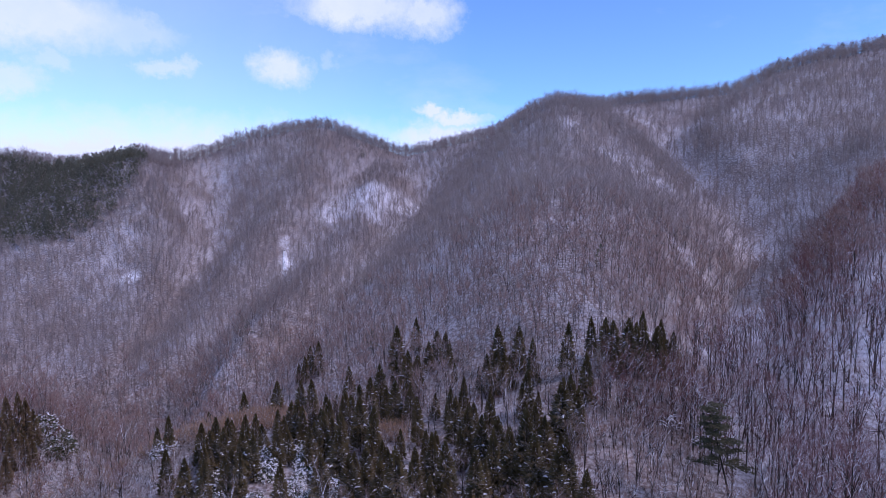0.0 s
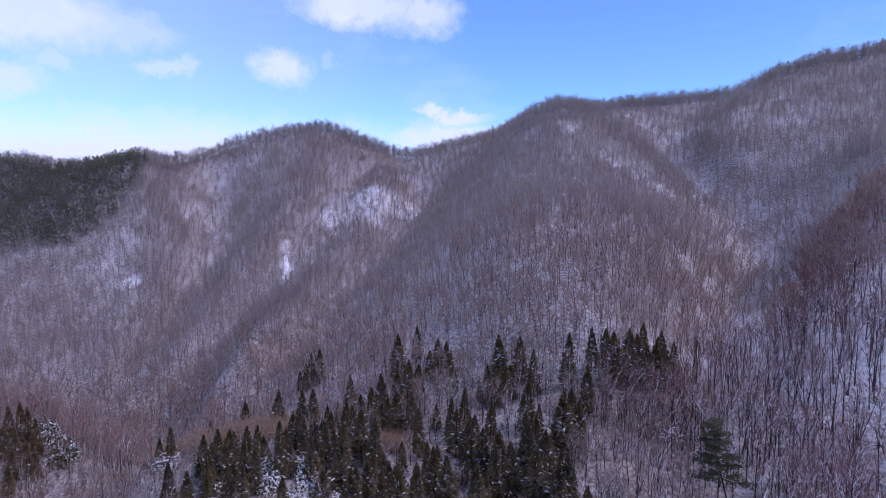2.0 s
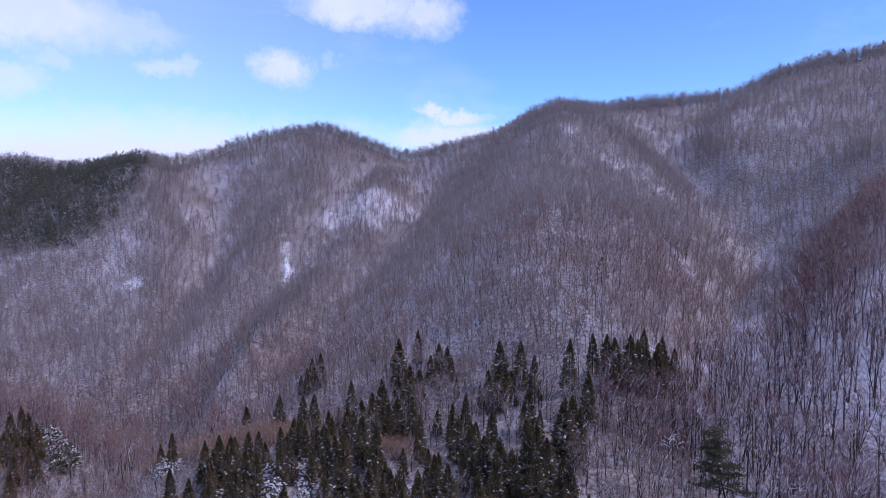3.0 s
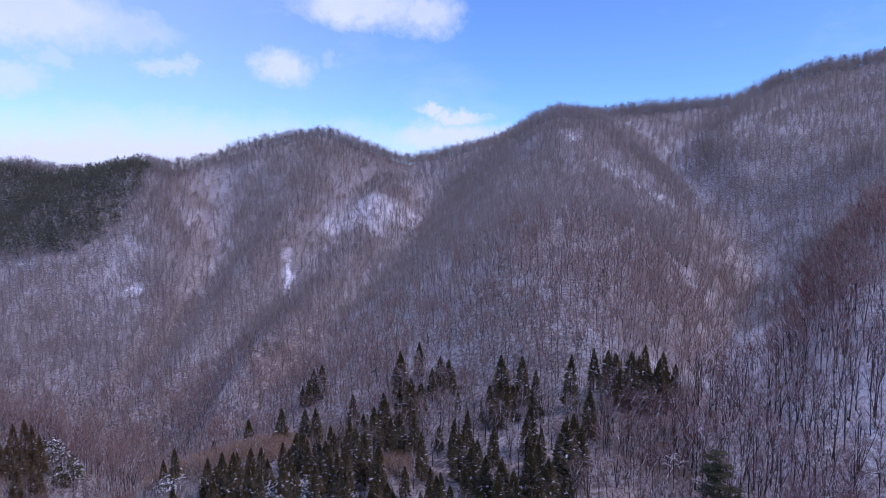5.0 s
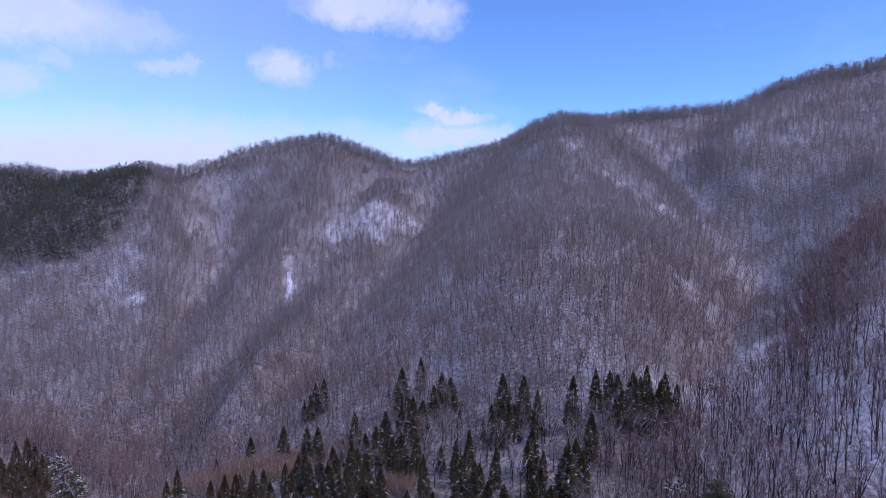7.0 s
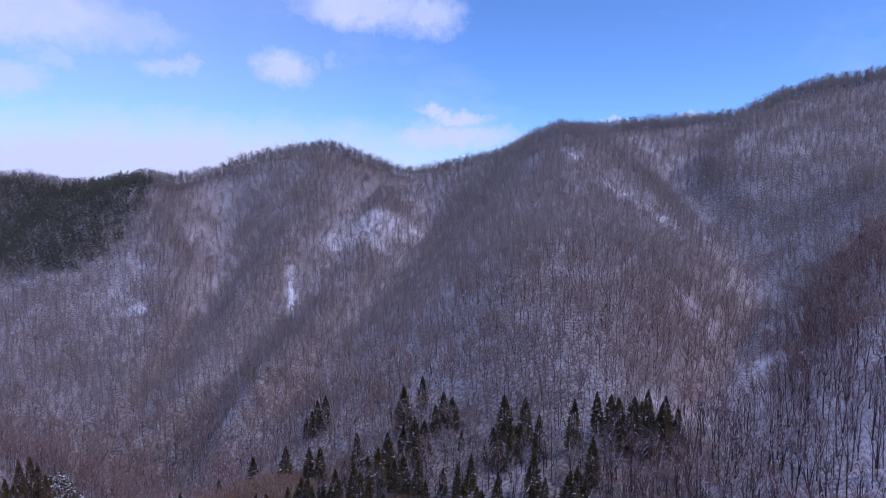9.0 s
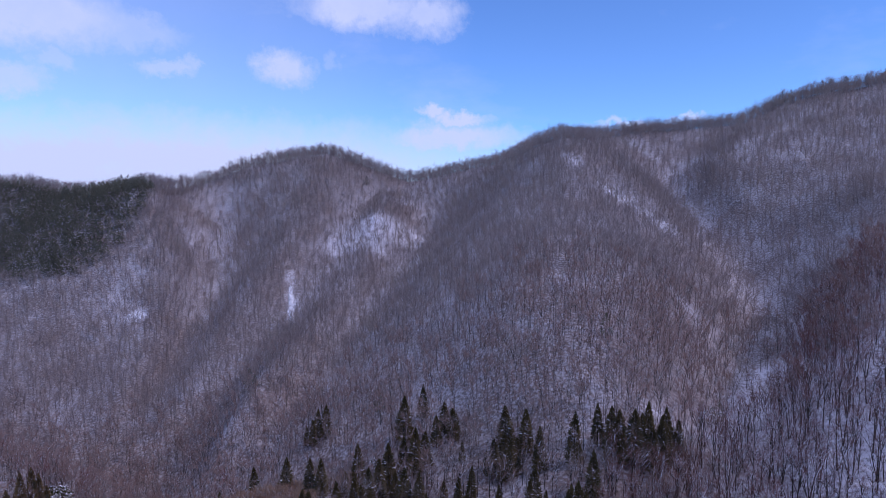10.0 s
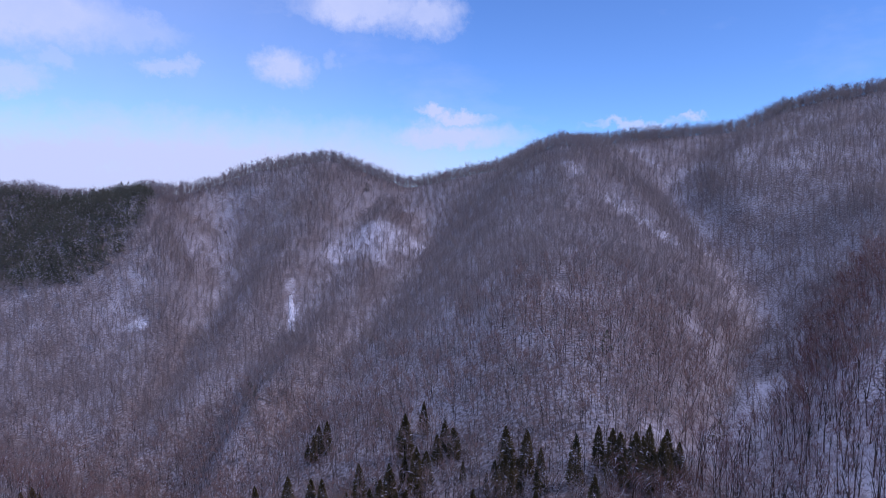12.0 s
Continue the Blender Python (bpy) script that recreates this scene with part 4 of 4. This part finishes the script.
def build_pine():
    r = np.random.default_rng(51)
    tree = new("pine_tree")
    s = np.linspace(0, 1, 8)
    line = np.stack([-5.0 * s ** 1.2 + 0.25 * np.sin(s * 7), 0.3 * np.sin(s * 5), -0.6 + 24.4 * s], -1)
    rad = 0.30 * (1 - 0.86 * s)
    v, t = tubes(line[:-1], line[1:], rad[:-1], rad[1:], 7)
    part("trunk", mesh_of("trunk", v, t, [BARK], smooth=True), tree, "leaning reddish-grey trunk, bare below")
    for k in range(22):
        f = 0.44 + 0.54 * k / 21
        i = min(int(f * 7), 6)
        p0 = line[i] + (line[i + 1] - line[i]) * (f * 7 - i)
        turn = k * 2.4 + r.uniform(0, 0.6)
        reach = (8.6 * (1.08 - f) + 0.5) * r.uniform(0.75, 1.2)
        p1 = p0 + np.array([math.cos(turn) * reach, math.sin(turn) * reach, reach * r.uniform(0.0, 0.25)])
        lv, lt = spikes(p0[None], p1[None], 0.07)
        limb = part("limb", mesh_of("limb", lv, lt, [BARK]), tree)
        n = 115
        u = r.uniform(0.3, 1.05, n)[:, None]
        c = p0 + (p1 - p0) * u + r.normal(0, 1, (n, 3)) * np.array([0.7, 0.7, 0.16])
        a = r.uniform(0, 6.28, n)
        tv, tt = tufts(r, c, np.stack([np.cos(a), np.sin(a), r.uniform(0.0, 0.5, n)], -1), r.uniform(0.6, 1.1, n), r.uniform(0.28, 0.5, n))
        part("needles", mesh_of("needles", tv, tt, [PINE]), limb, "flat layered spray of dark green needles")
    tree.location = (*PINE_AT, float(ground(*PINE_AT)))
    tagged(tree, "tall leaning pine with layered boughs above bare trees", "tree")


build_pine()


def build_ridge_pines():
    """Single conifers that break the skyline."""
    r = np.random.default_rng(61)
    v, t = cedar_crown(r, 10.0, 2.9, 70, 0.16)
    crown = mesh_of("crown", v, t, [DARK_CONIFER])
    v, t = tubes(np.array([[0, 0, -0.5]]), np.array([[0, 0, 9.0]]), 0.2, 0.03, 5)
    trunk = mesh_of("trunk", v, t, [BARK])
    for x, y, h in [(-102, 296, 10), (-98, 292, 7), (64, 238, 10), (101, 216, 8), (96, 211, 7), (-31, 254, 9), (-84, 613, 9), (141, 590, 10), (176, 590, 12), (181, 590, 13), (187, 591, 11), (309, 566, 11), (316, 563, 12), (323, 561, 11), (345, 551, 12), (352, 548, 11), (362, 543, 13), (370, 541, 12), (378, 539, 11), (392, 535, 12), (-133, 623, 10), (-121, 626, 10), (-165, 612, 9), (20, 643, 10), (-68, 648, 10)]:
        tree = new("ridge_pine")
        part("trunk", trunk, tree)
        part("crown", crown, tree)
        tree.matrix_basis = Matrix.LocRotScale((x, y, float(ground(x, y))), Euler((0, 0, r.uniform(0, 6.28))), (h / 10,) * 3)
        tagged(tree, "dark conifer standing up on the mountain crest" if y > 500 else "single dark conifer among bare trees", "tree", "scattered conifers")


build_ridge_pines()


def build_thickets():
    r = np.random.default_rng(71)
    shapes = [shrub(r, 3.0, 12, 44) for _ in range(8)]
    xs, ys = np.meshgrid(np.arange(-215, 130, 2.35), np.arange(96, 240, 2.35))
    x, y = xs.ravel() + r.uniform(-1.1, 1.1, xs.size), ys.ravel() + r.uniform(-1.1, 1.1, xs.size)
    scrub = inside(x, y, SCRUB)
    keep = (np.abs(x) < 0.84 * y + 15) & (r.random(x.size) < np.where(scrub, 0.82, np.where((x > 28) & (x < 78) & (y < 172), 0.65, np.where((x > -40) & (x < 32) & (y > 148) & (y < 222), 0.55, np.where(y < 200, 0.2, 0.0)))))
    spots = np.array([(a, b) for a, b, _ in CEDAR_SPOTS])
    x, y, scrub = x[keep], y[keep], scrub[keep]
    free = np.hypot(x[:, None] - spots[:, 0], y[:, None] - spots[:, 1]).min(1) > 1.6
    x, y, scrub = x[free], y[free], scrub[free]
    n = len(x)
    shift = np.where(r.random(n) < 0.55, 2, np.where(r.random(n) < 0.35, 1, 0))
    shift = np.where((x > 28) & (x < 78) & (y > 118) & (r.random(n) < 0.6), 1, shift)
    knoll = (x < -88) & scrub
    shift = np.where(knoll, r.choice([1, 2, 3, 0], n, p=[0.22, 0.40, 0.25, 0.13]), shift)
    v, t, s = spread(shapes, x, y, ground(x, y), np.where(scrub, r.uniform(0.9, 1.7, n), r.uniform(0.5, 1.1, n)), r.uniform(0, 6.28, n), r.normal(0, 0.12, (n, 2)), shift, r)
    ob = new("thicket", mesh_of("thicket", v, t, WOOD_MATERIALS, s))
    tagged(ob, "snow-dusted pale and rust-brown thicket of bare shrubs", "shrubs", kind="stuff")
    xs, ys = np.meshgrid(np.arange(-104, 5, 1.5), np.arange(160, 216, 1.5))  # a rust-orange strip along the grove's upper edge
    x, y = xs.ravel() + r.uniform(-0.8, 0.8, xs.size), ys.ravel() + r.uniform(-0.8, 0.8, xs.size)
    strip = np.minimum(off_line(x, y, (-84, 178), (-70, 190)), off_line(x, y, (-70, 190), (-56, 202))) < 8.5
    strip |= off_line(x, y, (-74, 176), (-50, 188)) < 8.0
    strip |= off_line(x, y, (-56, 202), (-36, 210)) < 5.0
    keep = (strip | (np.hypot(x + 15, y - 169) < 6.5)) & (np.hypot(x[:, None] - spots[:, 0], y[:, None] - spots[:, 1]).min(1) > 1.6)
    x, y = x[keep], y[keep]
    n = len(x)
    shift = np.where(r.random(n) < 0.86, 3, np.where(r.random(n) < 0.5, 0, 2))
    v, t, s = spread(shapes, x, y, ground(x, y), r.uniform(1.1, 1.75, n), r.uniform(0, 6.28, n), r.normal(0, 0.1, (n, 2)), shift, r)
    ob = new("rust_thicket", mesh_of("rust_thicket", v, t, WOOD_MATERIALS, s))
    tagged(ob, "dense rust-orange undergrowth behind the cedars", "shrubs", kind="stuff")


build_thickets()


BUSHES = [(-36, 151), (-30, 144), (-25, 136), (-35, 136), (-46, 154), (-50, 153), (-19, 131), (-29, 132), (-80, 166), (-55, 152), (-6, 132), (-27, 217), (-59, 148), (-46, 163), (-40, 159), (-26, 151), (-45, 147), (-36, 140), (-34, 144), (-29, 137), (-24, 134), (-29, 130), (-23, 127), (-32, 129), (-18, 130),
          (-141, 206), (-136, 203), (-133, 199), (-145, 209)]


def build_snowy_shrubs():
    """Low evergreen bushes bowed under snow at the grove's edge."""
    r = np.random.default_rng(81)
    made = []
    for _ in range(4):
        n = 460
        d = unit(np.stack([r.normal(0, 1, n), r.normal(0, 1, n), np.abs(r.normal(0, 0.9, n))], -1))
        at = d * np.array([1.9, 1.9, 2.6]) * r.uniform(0.55, 1.0, n)[:, None]
        v, t = tufts(r, at, d * np.array([1, 1, 0.2]), r.uniform(0.30, 0.6, n), r.uniform(0.22, 0.42, n), sag=0.25, faces=2)
        leaves = mesh_of("foliage", v, t, [SNOWY_LEAF])
        p1 = unit(np.stack([r.normal(0, 1, 9), r.normal(0, 1, 9), r.uniform(1, 2, 9)], -1)) * 2.2
        v, t = spikes(np.zeros((9, 3)) - np.array([0, 0, 0.3]), p1, 0.06)
        made.append((leaves, mesh_of("stems", v, t, [BARK])))
    caps = []
    for _ in range(4):
        n = 34
        d = unit(np.stack([r.normal(0, 1, n), r.normal(0, 1, n), np.abs(r.normal(0, 0.9, n)) + 0.15], -1))
        at = d * np.array([1.9, 1.9, 2.6]) * r.uniform(0.85, 1.08, n)[:, None]
        v, t = tufts(r, at, d * np.array([1, 1, 0.1]), r.uniform(0.2, 0.55, n), r.uniform(0.15, 0.4, n), sag=0.3)
        caps.append(mesh_of("snow_clumps", v, t, [OPEN_SNOW]))
    spots = [(r.uniform(-58, 10), r.uniform(104, 136)) for _ in range(26)] + BUSHES
    for x, y in spots:
        leaves, stems = made[r.integers(0, 4)]
        if x < -130:
            leaves = leaves.copy()
            leaves.materials[0] = EVERGREEN
        bush = new("evergreen_bush")
        part("stems", stems, bush)
        foliage = part("foliage", leaves, bush)
        part("snow_clumps", caps[r.integers(0, 4)], foliage, "white clumps of snow on the leaves")
        k = r.uniform(2.2, 2.9) if x < -130 else r.uniform(1.3, 2.1)
        bush.matrix_basis = Matrix.LocRotScale((x, y, float(ground(x, y))), Euler((0, 0, r.uniform(0, 6.28))), (k, k, k))
        tagged(bush, "broad evergreen tree holding clumps of snow on a knoll" if x < -130 else "evergreen bush bowed under clumps of snow beside the cedars", "bush", "snowy bushes")


build_snowy_shrubs()


# ---- lying snow, unbroken by leaves: sheets that follow the ground ----
SNOW_SHEETS = [
    ("slide_track", [(-121.5, 450), (-118.5, 440), (-114.5, 425), (-109.5, 408), (-106, 397)], 2.2, "narrow white snow track in a steep gully"),
    ("clearing", [(-228, 414), (-214, 411)], 3.4, "small sunlit snowy clearing among bare trees"),
]


def build_snow_sheets():
    r = np.random.default_rng(91)
    for name, line, wide, label in SNOW_SHEETS:
        pts = np.array(dense([(x, y, 0) for x, y in line], 2.5))[:, :2]
        way = unit(np.gradient(pts, axis=0))
        side = np.stack([-way[:, 1], way[:, 0]], -1)
        ends = np.sin(np.pi * np.linspace(0.06, 0.94, len(pts))) ** 0.5
        cols = 13
        half = wide * ends * r.uniform(0.7, 1.2, len(pts))
        u = np.linspace(-1, 1, cols)
        xy = pts[:, None] + side[:, None] * (u[None, :, None] * half[:, None, None]) + r.normal(0, 0.25, (len(pts), cols, 2))
        z = ground(xy[..., 0], xy[..., 1]) + 0.22 * (1 - np.abs(u)[None, :] ** 4) - 0.06
        verts = np.concatenate([xy, z[..., None]], -1).reshape(-1, 3)
        a = (np.arange(len(pts) - 1)[:, None] * cols + np.arange(cols - 1)[None, :]).ravel()
        tris = np.concatenate([np.stack([a, a + 1, a + cols + 1], -1), np.stack([a, a + cols + 1, a + cols], -1)])
        tagged(new("snow_" + name, mesh_of("snow_" + name, verts, tris, [OPEN_SNOW], smooth=True)), label, "snow", kind="structure")


build_snow_sheets()


def build_fallen_logs():
    r = np.random.default_rng(101)
    for x, y, length, turn in [(74, 131, 9, 0.3), (104, 139, 7, 2.6), (58, 150, 8, 0.9), (120, 150, 6, 1.9), (84, 122, 6, 2.2)]:
        s = np.linspace(0, 1, 6)
        px, py = x + length * (s - 0.5) * math.cos(turn), y + length * (s - 0.5) * math.sin(turn)
        line = np.stack([px, py, ground(px, py) + 0.16 + 0.5 * s ** 2 + r.normal(0, 0.05, 6)], -1)
        log = new("fallen_trunk")
        v, t = tubes(line[:-1], line[1:], 0.22 - 0.14 * s[:-1], 0.22 - 0.14 * s[1:], 7)
        part("stem", mesh_of("stem", v, t, [BARK], smooth=True), log)
        k = r.integers(1, 5, 7)
        p1 = line[k] + np.stack([r.normal(0, 1.1, 7), r.normal(0, 1.1, 7), r.uniform(0.5, 1.8, 7)], -1)
        for a, b in zip(line[k], p1):
            v, t = spikes(a[None], b[None], 0.05)
            part("branch", mesh_of("branch", v, t, [BARK]), log)
        tagged(log, "fallen dark trunk with snow along its top on the slope", "log", "fallen trunks")


build_fallen_logs()
